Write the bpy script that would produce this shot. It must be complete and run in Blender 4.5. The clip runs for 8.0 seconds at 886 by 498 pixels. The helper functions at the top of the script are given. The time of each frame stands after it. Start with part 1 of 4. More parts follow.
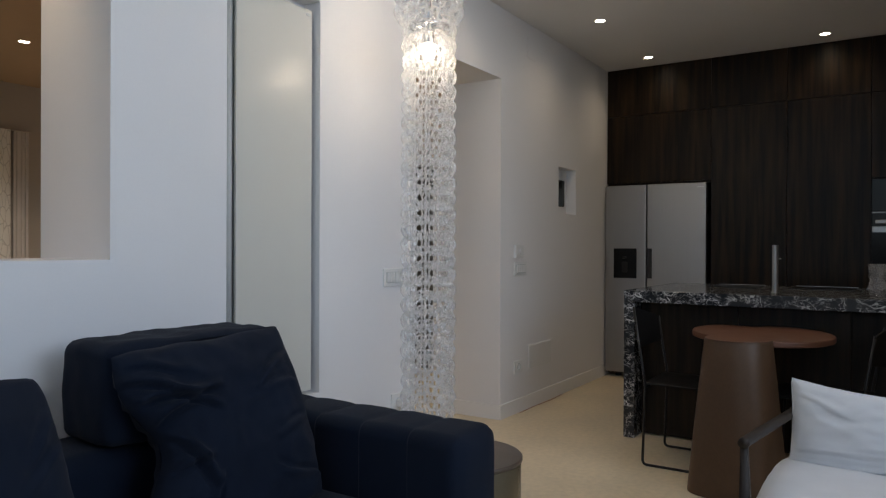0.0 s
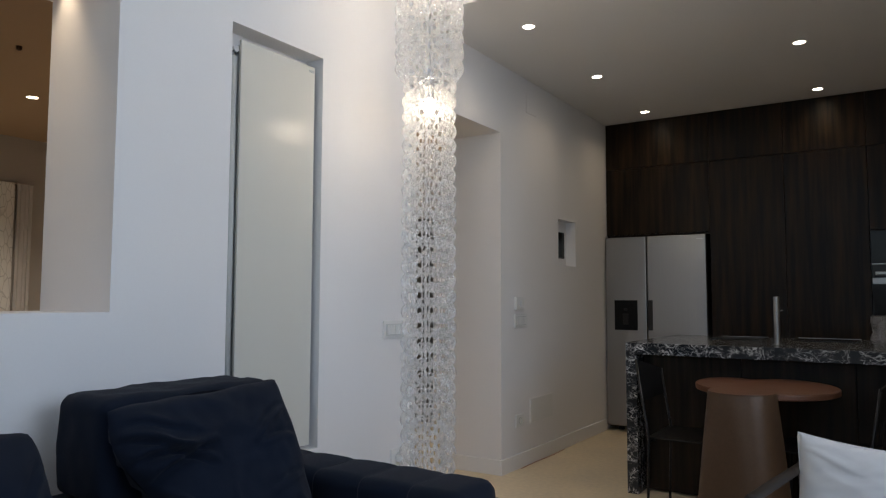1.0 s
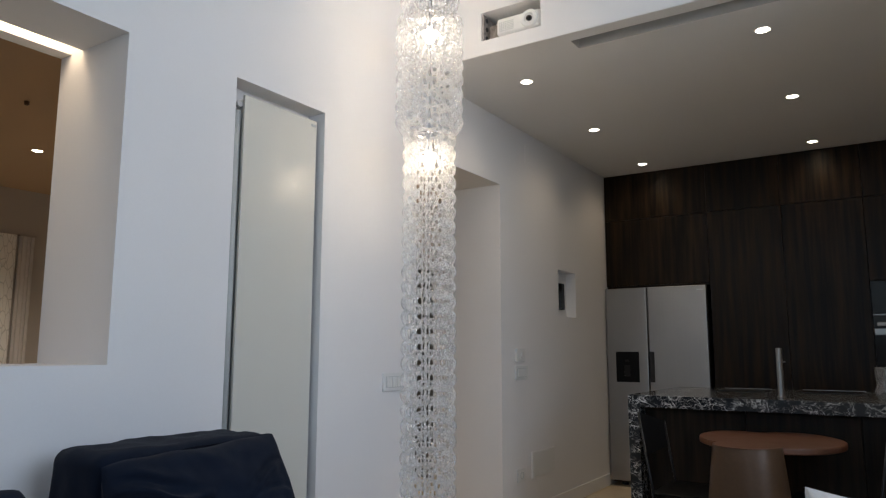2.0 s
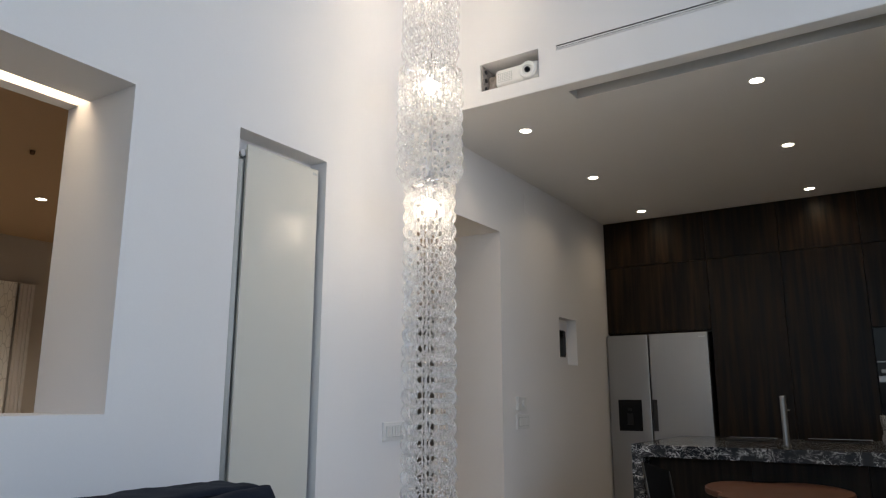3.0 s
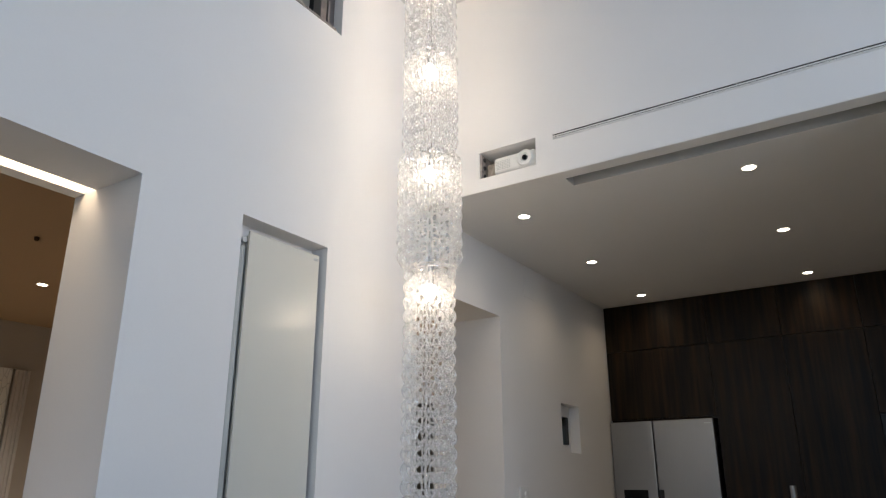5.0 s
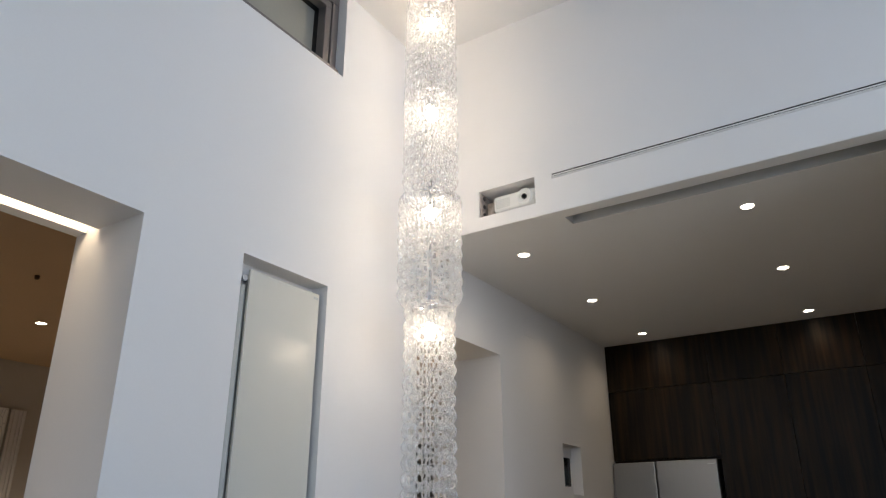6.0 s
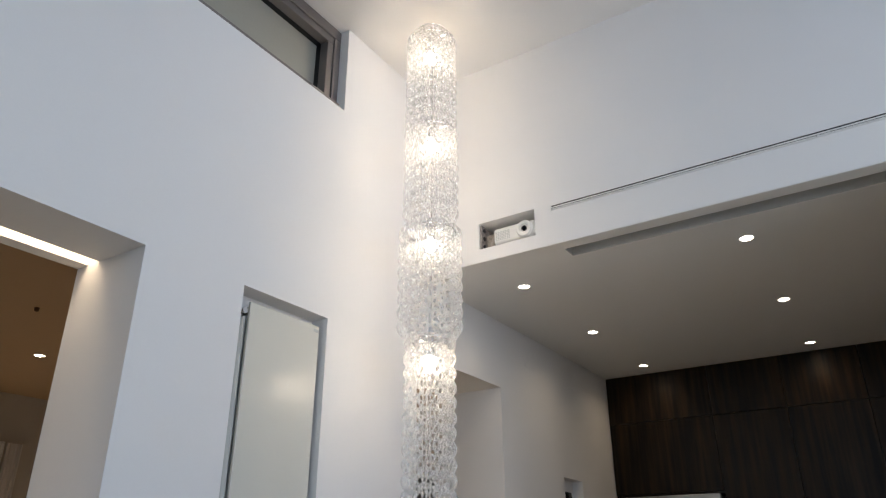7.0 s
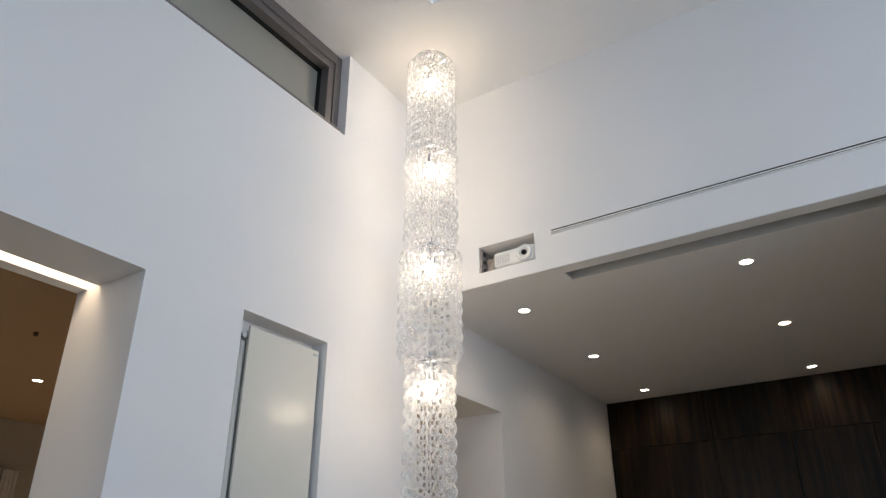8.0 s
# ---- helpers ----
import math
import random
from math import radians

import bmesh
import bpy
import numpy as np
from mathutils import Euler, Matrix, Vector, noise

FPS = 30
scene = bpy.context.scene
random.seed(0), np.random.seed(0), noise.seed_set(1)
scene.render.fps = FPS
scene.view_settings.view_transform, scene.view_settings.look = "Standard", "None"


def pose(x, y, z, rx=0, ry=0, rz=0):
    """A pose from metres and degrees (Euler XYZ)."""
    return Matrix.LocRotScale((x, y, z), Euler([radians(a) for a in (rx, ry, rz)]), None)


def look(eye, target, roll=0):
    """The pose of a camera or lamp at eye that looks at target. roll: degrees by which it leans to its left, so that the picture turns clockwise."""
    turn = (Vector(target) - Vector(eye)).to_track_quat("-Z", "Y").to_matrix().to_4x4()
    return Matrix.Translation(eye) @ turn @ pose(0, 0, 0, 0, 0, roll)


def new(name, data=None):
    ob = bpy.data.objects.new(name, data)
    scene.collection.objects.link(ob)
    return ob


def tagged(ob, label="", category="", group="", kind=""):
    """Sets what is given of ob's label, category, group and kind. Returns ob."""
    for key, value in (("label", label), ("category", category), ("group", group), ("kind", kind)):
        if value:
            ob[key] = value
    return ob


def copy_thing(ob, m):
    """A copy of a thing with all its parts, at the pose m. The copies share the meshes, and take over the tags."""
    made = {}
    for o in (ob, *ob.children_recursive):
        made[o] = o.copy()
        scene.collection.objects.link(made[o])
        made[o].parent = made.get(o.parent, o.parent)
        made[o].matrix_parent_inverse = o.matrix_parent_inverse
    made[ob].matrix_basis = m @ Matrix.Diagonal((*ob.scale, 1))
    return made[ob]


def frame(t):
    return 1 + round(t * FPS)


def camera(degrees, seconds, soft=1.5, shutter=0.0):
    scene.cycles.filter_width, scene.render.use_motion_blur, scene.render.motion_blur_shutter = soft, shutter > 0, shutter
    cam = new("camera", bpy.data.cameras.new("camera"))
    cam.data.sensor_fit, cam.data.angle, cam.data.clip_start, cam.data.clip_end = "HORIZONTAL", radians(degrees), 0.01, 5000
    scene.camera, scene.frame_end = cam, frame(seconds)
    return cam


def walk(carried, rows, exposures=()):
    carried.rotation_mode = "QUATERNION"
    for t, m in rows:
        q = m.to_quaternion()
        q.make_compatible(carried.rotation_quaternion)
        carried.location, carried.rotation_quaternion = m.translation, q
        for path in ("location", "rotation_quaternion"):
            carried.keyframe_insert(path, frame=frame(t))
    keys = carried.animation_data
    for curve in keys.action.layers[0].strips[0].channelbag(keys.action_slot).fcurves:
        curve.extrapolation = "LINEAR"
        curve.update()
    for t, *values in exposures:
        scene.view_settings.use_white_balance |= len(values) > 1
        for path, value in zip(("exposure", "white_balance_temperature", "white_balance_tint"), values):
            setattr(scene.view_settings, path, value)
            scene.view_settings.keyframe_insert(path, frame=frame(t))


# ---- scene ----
# ---- camera and its walk ----
cam = camera(63.95, 8.0, soft=1.2)
EYE = Vector((0.0, 0.0, 1.24))
YAW = -57.17
PATH = [
    # seconds, shift of the eye in metres, turn, tilt, lean
    (0.0, (0.017, 0.013, -0.006), -0.05, -0.17, -0.22),
    (0.5, (0.017, 0.012, -0.006), -0.04, 1.90, -0.21),
    (1.0, (0.015, 0.011, -0.006), -0.02, 4.02, -0.16),
    (1.5, (0.014, 0.010, -0.005), -0.02, 6.09, -0.13),
    (3.0, (0.005, 0.004, -0.002), 0.04, 11.89, 0.00),
    (3.5, (0.002, 0.002, -0.001), 0.05, 13.60, 0.01),
    (4.0, (0.000, -0.001, 0.000), 0.06, 15.45, 0.04),
    (4.5, (-0.002, -0.002, 0.001), 0.08, 17.11, 0.08),
    (5.0, (-0.004, -0.004, 0.002), 0.08, 18.64, 0.11),
    (6.5, (-0.012, -0.009, 0.005), 0.11, 23.04, 0.14),
    (7.0, (-0.016, -0.011, 0.006), 0.11, 24.19, 0.15),
    (7.5, (-0.018, -0.012, 0.006), 0.12, 25.23, 0.18),
    (8.0, (-0.018, -0.012, 0.006), 0.14, 26.11, 0.22),
]
walk(cam, [(t, pose(*(EYE + Vector(shift)), 90 + tilt, lean, YAW + turn)) for t, shift, turn, tilt, lean in PATH],
     exposures=[(0.0, 0.0), (8.0, 0.0)])

# light passes many glass walls in a row
scene.cycles.transparent_max_bounces, scene.cycles.transmission_bounces, scene.cycles.max_bounces = 48, 16, 16

# ---- plan, in metres ----
WALL = 2.41        # face of the long white wall
WALL_T = 0.47      # its thickness
FASCIA = 3.45      # face of the high wall over the kitchen
LOW = 2.945        # kitchen ceiling
HIGH = 4.37        # living room ceiling
CAB = 6.67         # face of the tall cabinets
BACK_X, RIGHT_Y = -3.4, -3.6
SOFFIT = 2.438

# ---- world and large lights ----
world = bpy.data.worlds.new("world")
scene.world = world
world.use_nodes = True
wn = world.node_tree.nodes
sky = wn.new("ShaderNodeTexSky")
sky.sky_type, sky.sun_disc = "NISHITA", False
sky.sun_elevation, sky.sun_rotation = radians(35), radians(200)
wn["Background"].inputs["Strength"].default_value = 0.1
world.node_tree.links.new(sky.outputs["Color"], wn["Background"].inputs["Color"])


def lamp(name, kind, m, power, colour, **settings):
    data = bpy.data.lights.new(name, kind)
    data.energy, data.color = power, colour
    if "size" in settings:
        data.shape, data.size, data.size_y = "RECTANGLE", settings["size"], settings["size_y"]
    if "radius" in settings:
        data.shadow_soft_size = settings["radius"]
    if "cone" in settings:
        data.spot_size, data.spot_blend = radians(settings["cone"]), 0.95
    ob = new(name, data)
    ob.matrix_world = m
    return ob


lamp("sun", "SUN", look((0, 0, 10), (-3, -6, 0)), 0.8, (1, 0.95, 0.88)).data.angle = radians(12)
# daylight in the openings of the two glazed walls behind the camera
lamp("daylight_garden", "AREA", look((1.2, RIGHT_Y + 0.03, 2.7), (1.2, 0, 2.7)), 84, (0.62, 0.77, 1.0), size=3.0, size_y=2.4)
lamp("daylight_terrace", "AREA", look((BACK_X + 0.03, -0.6, 2.7), (0, -0.6, 2.7)), 27, (0.60, 0.78, 1.0), size=4.4, size_y=2.4)
WARM = (1.0, 0.78, 0.53)
DOWNLIGHTS = [(3.96, 1.92), (5.15, 1.92), (6.37, 1.92), (3.97, 0.522), (5.17, 0.522), (6.41, 0.522), (3.97, -0.88), (5.17, -0.88), (6.41, -0.88)]
for x, y in DOWNLIGHTS:
    lamp("downlight_beam", "SPOT", look((x, y, LOW - 0.012), (x, y, 0)), 8.5, WARM, radius=0.035, cone=150)
LAMP_X, LAMP_Y = 2.915, 1.965
BULBS = [4.122, 3.478, 2.851, 2.188]
for z in BULBS:
    lamp("bulb_glow", "POINT", pose(LAMP_X, LAMP_Y, z), 6.0, (1.0, 0.765, 0.51), radius=0.034)
# the second spot is an unseen extra, added to brighten the passage
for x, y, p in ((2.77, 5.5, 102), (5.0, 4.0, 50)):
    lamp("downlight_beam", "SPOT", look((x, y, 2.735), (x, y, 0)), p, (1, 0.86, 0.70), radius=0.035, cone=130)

# ---- materials ----


def material(name, colour, rough=0.6, metal=0.0, vary=0.06, scale=6.0, fine=90.0, bump=0.05, rough_vary=0.08, stretch=(1, 1, 1), **more):
    """A surface with broad and fine variation of its colour, gloss and relief."""
    m = bpy.data.materials.new(name)
    m.use_nodes = True
    nodes, links = m.node_tree.nodes, m.node_tree.links
    b = nodes["Principled BSDF"]
    co = nodes.new("ShaderNodeTexCoord")
    mp = nodes.new("ShaderNodeMapping")
    mp.inputs["Scale"].default_value = stretch
    links.new(co.outputs["Object"], mp.inputs["Vector"])
    n1, n2 = nodes.new("ShaderNodeTexNoise"), nodes.new("ShaderNodeTexNoise")
    for n, s, d in ((n1, scale, 3), (n2, fine, 4)):
        n.inputs["Scale"].default_value, n.inputs["Detail"].default_value = s, d
        links.new(mp.outputs["Vector"], n.inputs["Vector"])
    add = nodes.new("ShaderNodeMath")
    add.operation = "ADD"
    links.new(n1.outputs["Fac"], add.inputs[0])
    links.new(n2.outputs["Fac"], add.inputs[1])
    ramp = nodes.new("ShaderNodeMapRange")
    ramp.inputs["From Min"].default_value, ramp.inputs["From Max"].default_value = 0.6, 1.4
    ramp.inputs["To Min"].default_value, ramp.inputs["To Max"].default_value = 1 - vary, 1 + vary
    links.new(add.outputs[0], ramp.inputs["Value"])
    mul = nodes.new("ShaderNodeVectorMath")
    mul.operation = "SCALE"
    mul.inputs[0].default_value = colour
    links.new(ramp.outputs[0], mul.inputs["Scale"])
    links.new(mul.outputs[0], b.inputs["Base Color"])
    rr = nodes.new("ShaderNodeMapRange")
    rr.inputs["To Min"].default_value, rr.inputs["To Max"].default_value = max(0.02, rough - rough_vary), min(1, rough + rough_vary)
    links.new(n1.outputs["Fac"], rr.inputs["Value"])
    links.new(rr.outputs[0], b.inputs["Roughness"])
    b.inputs["Metallic"].default_value = metal
    if bump:
        bp = nodes.new("ShaderNodeBump")
        bp.inputs["Strength"].default_value, bp.inputs["Distance"].default_value = bump, 0.004
        links.new(n2.outputs["Fac"], bp.inputs["Height"])
        links.new(bp.outputs["Normal"], b.inputs["Normal"])
    for key, value in more.items():
        b.inputs[key.replace("_", " ")].default_value = value
    return m


def glow(name, colour, strength):
    m = bpy.data.materials.new(name)
    m.use_nodes = True
    b = m.node_tree.nodes["Principled BSDF"]
    b.inputs["Base Color"].default_value = (0.8, 0.8, 0.8, 1)
    b.inputs["Emission Color"].default_value = (*colour, 1)
    b.inputs["Emission Strength"].default_value = strength
    return m


def wood(name, dark, light, rough=0.40):
    """Veneer with upright grain: broad streaks, fine pores; each front differs."""
    m = material(name, light, rough=rough, bump=0.0)
    nodes, links = m.node_tree.nodes, m.node_tree.links
    b = nodes["Principled BSDF"]
    co, info = nodes.new("ShaderNodeTexCoord"), nodes.new("ShaderNodeObjectInfo")
    shift = nodes.new("ShaderNodeVectorMath")
    shift.operation = "MULTIPLY_ADD"
    shift.inputs[1].default_value = (9, 9, 3)
    comb = nodes.new("ShaderNodeCombineXYZ")
    for i in range(3):
        links.new(info.outputs["Random"], comb.inputs[i])
    links.new(comb.outputs[0], shift.inputs[0])
    links.new(co.outputs["Object"], shift.inputs[2])
    mp = nodes.new("ShaderNodeMapping")
    mp.inputs["Scale"].default_value = (1, 1, 0.06)
    links.new(shift.outputs[0], mp.inputs["Vector"])
    n1, n2 = nodes.new("ShaderNodeTexNoise"), nodes.new("ShaderNodeTexNoise")
    for n, s, d in ((n1, 24, 6), (n2, 260, 3)):
        n.inputs["Scale"].default_value, n.inputs["Detail"].default_value = s, d
        links.new(mp.outputs["Vector"], n.inputs["Vector"])
    cr = nodes.new("ShaderNodeValToRGB")
    cr.color_ramp.elements[0].position, cr.color_ramp.elements[0].color = 0.36, (*dark, 1)
    cr.color_ramp.elements[1].position, cr.color_ramp.elements[1].color = 0.68, (*light, 1)
    links.new(n1.outputs["Fac"], cr.inputs["Fac"])
    mix = nodes.new("ShaderNodeMix")
    mix.data_type, mix.blend_type = "RGBA", "MULTIPLY"
    mix.inputs["Factor"].default_value = 0.55
    links.new(cr.outputs["Color"], mix.inputs["A"])
    links.new(n2.outputs["Color"], mix.inputs["B"])
    links.new(mix.outputs["Result"], b.inputs["Base Color"])
    bp = nodes.new("ShaderNodeBump")
    b.inputs["Specular IOR Level"].default_value = 0.18
    bp.inputs["Strength"].default_value, bp.inputs["Distance"].default_value = 0.12, 0.002
    links.new(n2.outputs["Fac"], bp.inputs["Height"])
    links.new(bp.outputs["Normal"], b.inputs["Normal"])
    return m


def veined(name, base, vein):
    """Dark marble with white veins that fork and fade."""
    m = material(name, base, rough=0.16, bump=0.0, rough_vary=0.05)
    nodes, links = m.node_tree.nodes, m.node_tree.links
    b = nodes["Principled BSDF"]
    co, mp = nodes.new("ShaderNodeTexCoord"), nodes.new("ShaderNodeMapping")
    mp.inputs["Rotation"].default_value = (0.5, 0.3, 0.4)
    mp.inputs["Scale"].default_value = (4.0, 2.2, 3.4)
    links.new(co.outputs["Object"], mp.inputs["Vector"])
    warp = nodes.new("ShaderNodeTexNoise")
    warp.inputs["Scale"].default_value, warp.inputs["Detail"].default_value = 5, 6
    links.new(mp.outputs["Vector"], warp.inputs["Vector"])
    bend = nodes.new("ShaderNodeVectorMath")
    bend.operation = "MULTIPLY_ADD"
    bend.inputs[1].default_value = (0.12, 0.12, 0.12)
    links.new(warp.outputs["Color"], bend.inputs[0])
    links.new(mp.outputs["Vector"], bend.inputs[2])
    total = None
    for size, width, power in ((3.0, 0.016, 1.0), (6.5, 0.018, 0.85), (14.0, 0.020, 0.6)):
        vn, off, mag, mr = nodes.new("ShaderNodeTexNoise"), nodes.new("ShaderNodeMath"), nodes.new("ShaderNodeMath"), nodes.new("ShaderNodeMapRange")
        vn.inputs["Scale"].default_value, vn.inputs["Detail"].default_value, vn.inputs["Distortion"].default_value = size, 3, 0.6
        links.new(bend.outputs[0], vn.inputs["Vector"])
        off.operation, mag.operation = "SUBTRACT", "ABSOLUTE"
        off.inputs[1].default_value = 0.5
        links.new(vn.outputs["Fac"], off.inputs[0])
        links.new(off.outputs[0], mag.inputs[0])
        mr.inputs["From Max"].default_value = width
        mr.inputs["To Min"].default_value, mr.inputs["To Max"].default_value = power, 0.0
        links.new(mag.outputs[0], mr.inputs["Value"])
        if total is None:
            total = mr
        else:
            mx = nodes.new("ShaderNodeMath")
            mx.operation = "MAXIMUM"
            links.new(total.outputs[0], mx.inputs[0])
            links.new(mr.outputs[0], mx.inputs[1])
            total = mx
    fade = nodes.new("ShaderNodeTexNoise")
    fade.inputs["Scale"].default_value, fade.inputs["Detail"].default_value = 6, 3
    links.new(mp.outputs["Vector"], fade.inputs["Vector"])
    fr = nodes.new("ShaderNodeMapRange")
    fr.inputs["From Min"].default_value, fr.inputs["From Max"].default_value = 0.38, 0.58
    links.new(fade.outputs["Fac"], fr.inputs["Value"])
    mu = nodes.new("ShaderNodeMath")
    mu.operation = "MULTIPLY"
    links.new(total.outputs[0], mu.inputs[0])
    links.new(fr.outputs[0], mu.inputs[1])
    mix = nodes.new("ShaderNodeMix")
    mix.data_type = "RGBA"
    mix.inputs["A"].default_value, mix.inputs["B"].default_value = (*base, 1), (*vein, 1)
    links.new(mu.outputs[0], mix.inputs["Factor"])
    links.new(mix.outputs["Result"], b.inputs["Base Color"])
    return m


def clear_glass(name, body=0.35, tint=(1, 1, 1), rough=0.02, milk=0.0, sheen=1.0):
    """Thick clear glass: most light passes, part is refracted or scattered, and the sheen grows towards the edges."""
    m = bpy.data.materials.new(name)
    m.use_nodes = True
    nodes, links = m.node_tree.nodes, m.node_tree.links
    nodes.remove(nodes["Principled BSDF"])
    tr, gl, gs, fr, tl = (nodes.new(k) for k in ("ShaderNodeBsdfTransparent", "ShaderNodeBsdfGlass", "ShaderNodeBsdfGlossy", "ShaderNodeLayerWeight", "ShaderNodeBsdfTranslucent"))
    tr.inputs["Color"].default_value = gl.inputs["Color"].default_value = (*tint, 1)
    tl.inputs["Color"].default_value = (0.92, 0.92, 0.92, 1)
    gl.inputs["IOR"].default_value, gl.inputs["Roughness"].default_value = 1.48, rough
    gs.inputs["Roughness"].default_value = 0.08
    fr.inputs["Blend"].default_value = 0.5
    m1, m2, m3 = (nodes.new("ShaderNodeMixShader") for _ in range(3))
    m1.inputs[0].default_value = body
    links.new(tr.outputs[0], m1.inputs[1])
    links.new(gl.outputs[0], m1.inputs[2])
    m3.inputs[0].default_value = milk
    df, m4 = nodes.new("ShaderNodeBsdfDiffuse"), nodes.new("ShaderNodeMixShader")
    df.inputs["Color"].default_value = (0.92, 0.92, 0.92, 1)
    m4.inputs[0].default_value = 0.5
    links.new(df.outputs[0], m4.inputs[1])
    links.new(tl.outputs[0], m4.inputs[2])
    links.new(m1.outputs[0], m3.inputs[1])
    links.new(m4.outputs[0], m3.inputs[2])
    part_of = nodes.new("ShaderNodeMath")
    steep = nodes.new("ShaderNodeMath")
    steep.operation, part_of.operation = "POWER", "MULTIPLY_ADD"
    steep.inputs[1].default_value = 3.5
    part_of.inputs[1].default_value, part_of.inputs[2].default_value = 0.96 * sheen, 0.04 * sheen
    links.new(fr.outputs["Facing"], steep.inputs[0])
    links.new(steep.outputs[0], part_of.inputs[0])
    links.new(part_of.outputs[0], m2.inputs[0])
    links.new(m3.outputs[0], m2.inputs[1])
    links.new(gs.outputs[0], m2.inputs[2])
    links.new(m2.outputs[0], nodes["Material Output"].inputs["Surface"])
    return m


PAINT = material("white_wall_paint", (0.80, 0.79, 0.79), rough=0.75, vary=0.015, scale=1.5, fine=160, bump=0.04)
CEILING = material("white_ceiling_paint", (0.78, 0.77, 0.76), rough=0.85, vary=0.015, scale=1.2, fine=120, bump=0.03)
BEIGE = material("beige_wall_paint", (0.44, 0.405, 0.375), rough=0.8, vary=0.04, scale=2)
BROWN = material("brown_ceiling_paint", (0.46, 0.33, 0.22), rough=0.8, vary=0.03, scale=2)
FLOOR = material("beige_resin_floor", (0.72, 0.60, 0.42), rough=0.35, vary=0.14, scale=2.2, fine=30, bump=0.02)
TRIM = material("white_trim_paint", (0.82, 0.81, 0.80), rough=0.5, vary=0.01)
LACQUER = material("off_white_lacquer", (0.66, 0.645, 0.585), rough=0.3, vary=0.006, bump=0.0, rough_vary=0.004)
PLASTIC = material("white_plastic", (0.75, 0.75, 0.74), rough=0.35, vary=0.02, bump=0.0)
BLACK = material("black_plastic", (0.012, 0.012, 0.013), rough=0.3, vary=0.1, bump=0.0)
SCREEN = material("dark_glass_screen", (0.01, 0.011, 0.013), rough=0.08, vary=0.05, bump=0.0, Specular_IOR_Level=0.14)
STEEL = material("brushed_steel", (0.37, 0.37, 0.37), rough=0.36, metal=1.0, vary=0.04, scale=3, fine=60, bump=0.02, stretch=(30, 30, 0.5))
CHROME = material("polished_chrome", (0.75, 0.75, 0.77), rough=0.1, metal=1.0, vary=0.02, bump=0.0, rough_vary=0.03)
WALNUT = wood("dark_walnut_veneer", (0.0040, 0.0021, 0.0010), (0.038, 0.0205, 0.0076), 0.36)
WENGE = wood("very_dark_veneer", (0.008, 0.0054, 0.0036), (0.036, 0.0225, 0.0135))
MARBLE = veined("black_veined_marble", (0.016, 0.018, 0.022), (0.72, 0.72, 0.72))
NAVY = material("navy_woven_fabric", (0.0060, 0.0102, 0.0215), rough=0.92, vary=0.22, scale=7, fine=420, bump=0.25, Sheen_Weight=0.03, Specular_IOR_Level=0.15)
LINEN = material("white_linen", (0.66, 0.66, 0.67), rough=0.95, vary=0.05, scale=9, fine=500, bump=0.3)
BRONZE = material("bronze_brown_metal", (0.084, 0.048, 0.027), rough=0.42, metal=0.1, Specular_IOR_Level=0.3, vary=0.12, scale=5, fine=70, bump=0.02)
RUST = material("red_brown_lacquer", (0.135, 0.058, 0.033), rough=0.42, vary=0.1, scale=5, fine=60, bump=0.02)
OLIVE = material("bronze_olive_lacquer", (0.17, 0.14, 0.09), rough=0.25, metal=0.4, vary=0.06, bump=0.0)
TAUPE = material("dark_taupe_lacquer", (0.085, 0.063, 0.050), rough=0.35, vary=0.06, bump=0.0)
TEAK = material("dark_stained_wood", (0.026, 0.019, 0.015), rough=0.5, Specular_IOR_Level=0.25, vary=0.2, scale=8, fine=80, bump=0.06, stretch=(1, 6, 6))
EDGE_HIGHLIGHT = material("painted_edge_highlight", (0.10, 0.095, 0.09), rough=0.5, vary=0.2, bump=0.0)
LEATHER = material("black_leather", (0.008, 0.0075, 0.0075), rough=0.55, Specular_IOR_Level=0.2, vary=0.15, scale=20, fine=300, bump=0.15)
BLACK_METAL = material("black_coated_steel", (0.02, 0.02, 0.021), rough=0.35, metal=0.6, vary=0.1, bump=0.0)
WINDOW_METAL = material("grey_brown_aluminium", (0.20, 0.18, 0.175), rough=0.4, metal=0.5, vary=0.05, bump=0.0)
GREY_PIPE = material("grey_painted_metal", (0.50, 0.52, 0.51), rough=0.5, metal=0.0, vary=0.04, bump=0.0)
DARK = material("dark_green_door_paint", (0.022, 0.024, 0.018), rough=0.4, vary=0.1)
CRYSTAL = clear_glass("clear_hook_glass", 0.45, milk=0.18, sheen=0.7, rough=0.0)
PANE = clear_glass("window_glass", 0.0)
LIT = glow("lit_downlight", (1.0, 0.88, 0.70), 14)
BULB = glow("lit_bulb", (1.0, 0.86, 0.68), 40)
LED = glow("lit_led_strip", (1.0, 0.80, 0.55), 2.0)
SKYGLOW = glow("bright_overcast_sky", (0.72, 0.86, 1.0), 1.3)

# ---- building blocks ----


def mesh_of(bm, name, mat, smooth=False):
    bmesh.ops.recalc_face_normals(bm, faces=bm.faces)
    me = bpy.data.meshes.new(name)
    bm.to_mesh(me)
    bm.free()
    for m in (mat if isinstance(mat, (list, tuple)) else [mat]):
        me.materials.append(m)
    if smooth:
        for p in me.polygons:
            p.use_smooth = True
    return me


def part(name, bm, mat, parent=None, label="", smooth=False):
    """One mesh object out of a bmesh, under its thing."""
    ob = new(name, mesh_of(bm, name, mat, smooth))
    ob.parent = parent
    if label:
        ob["label"] = label
    return ob


def thing(name, label, category, group="", at=None):
    return tagged(placed(new(name), at), label, category, group)


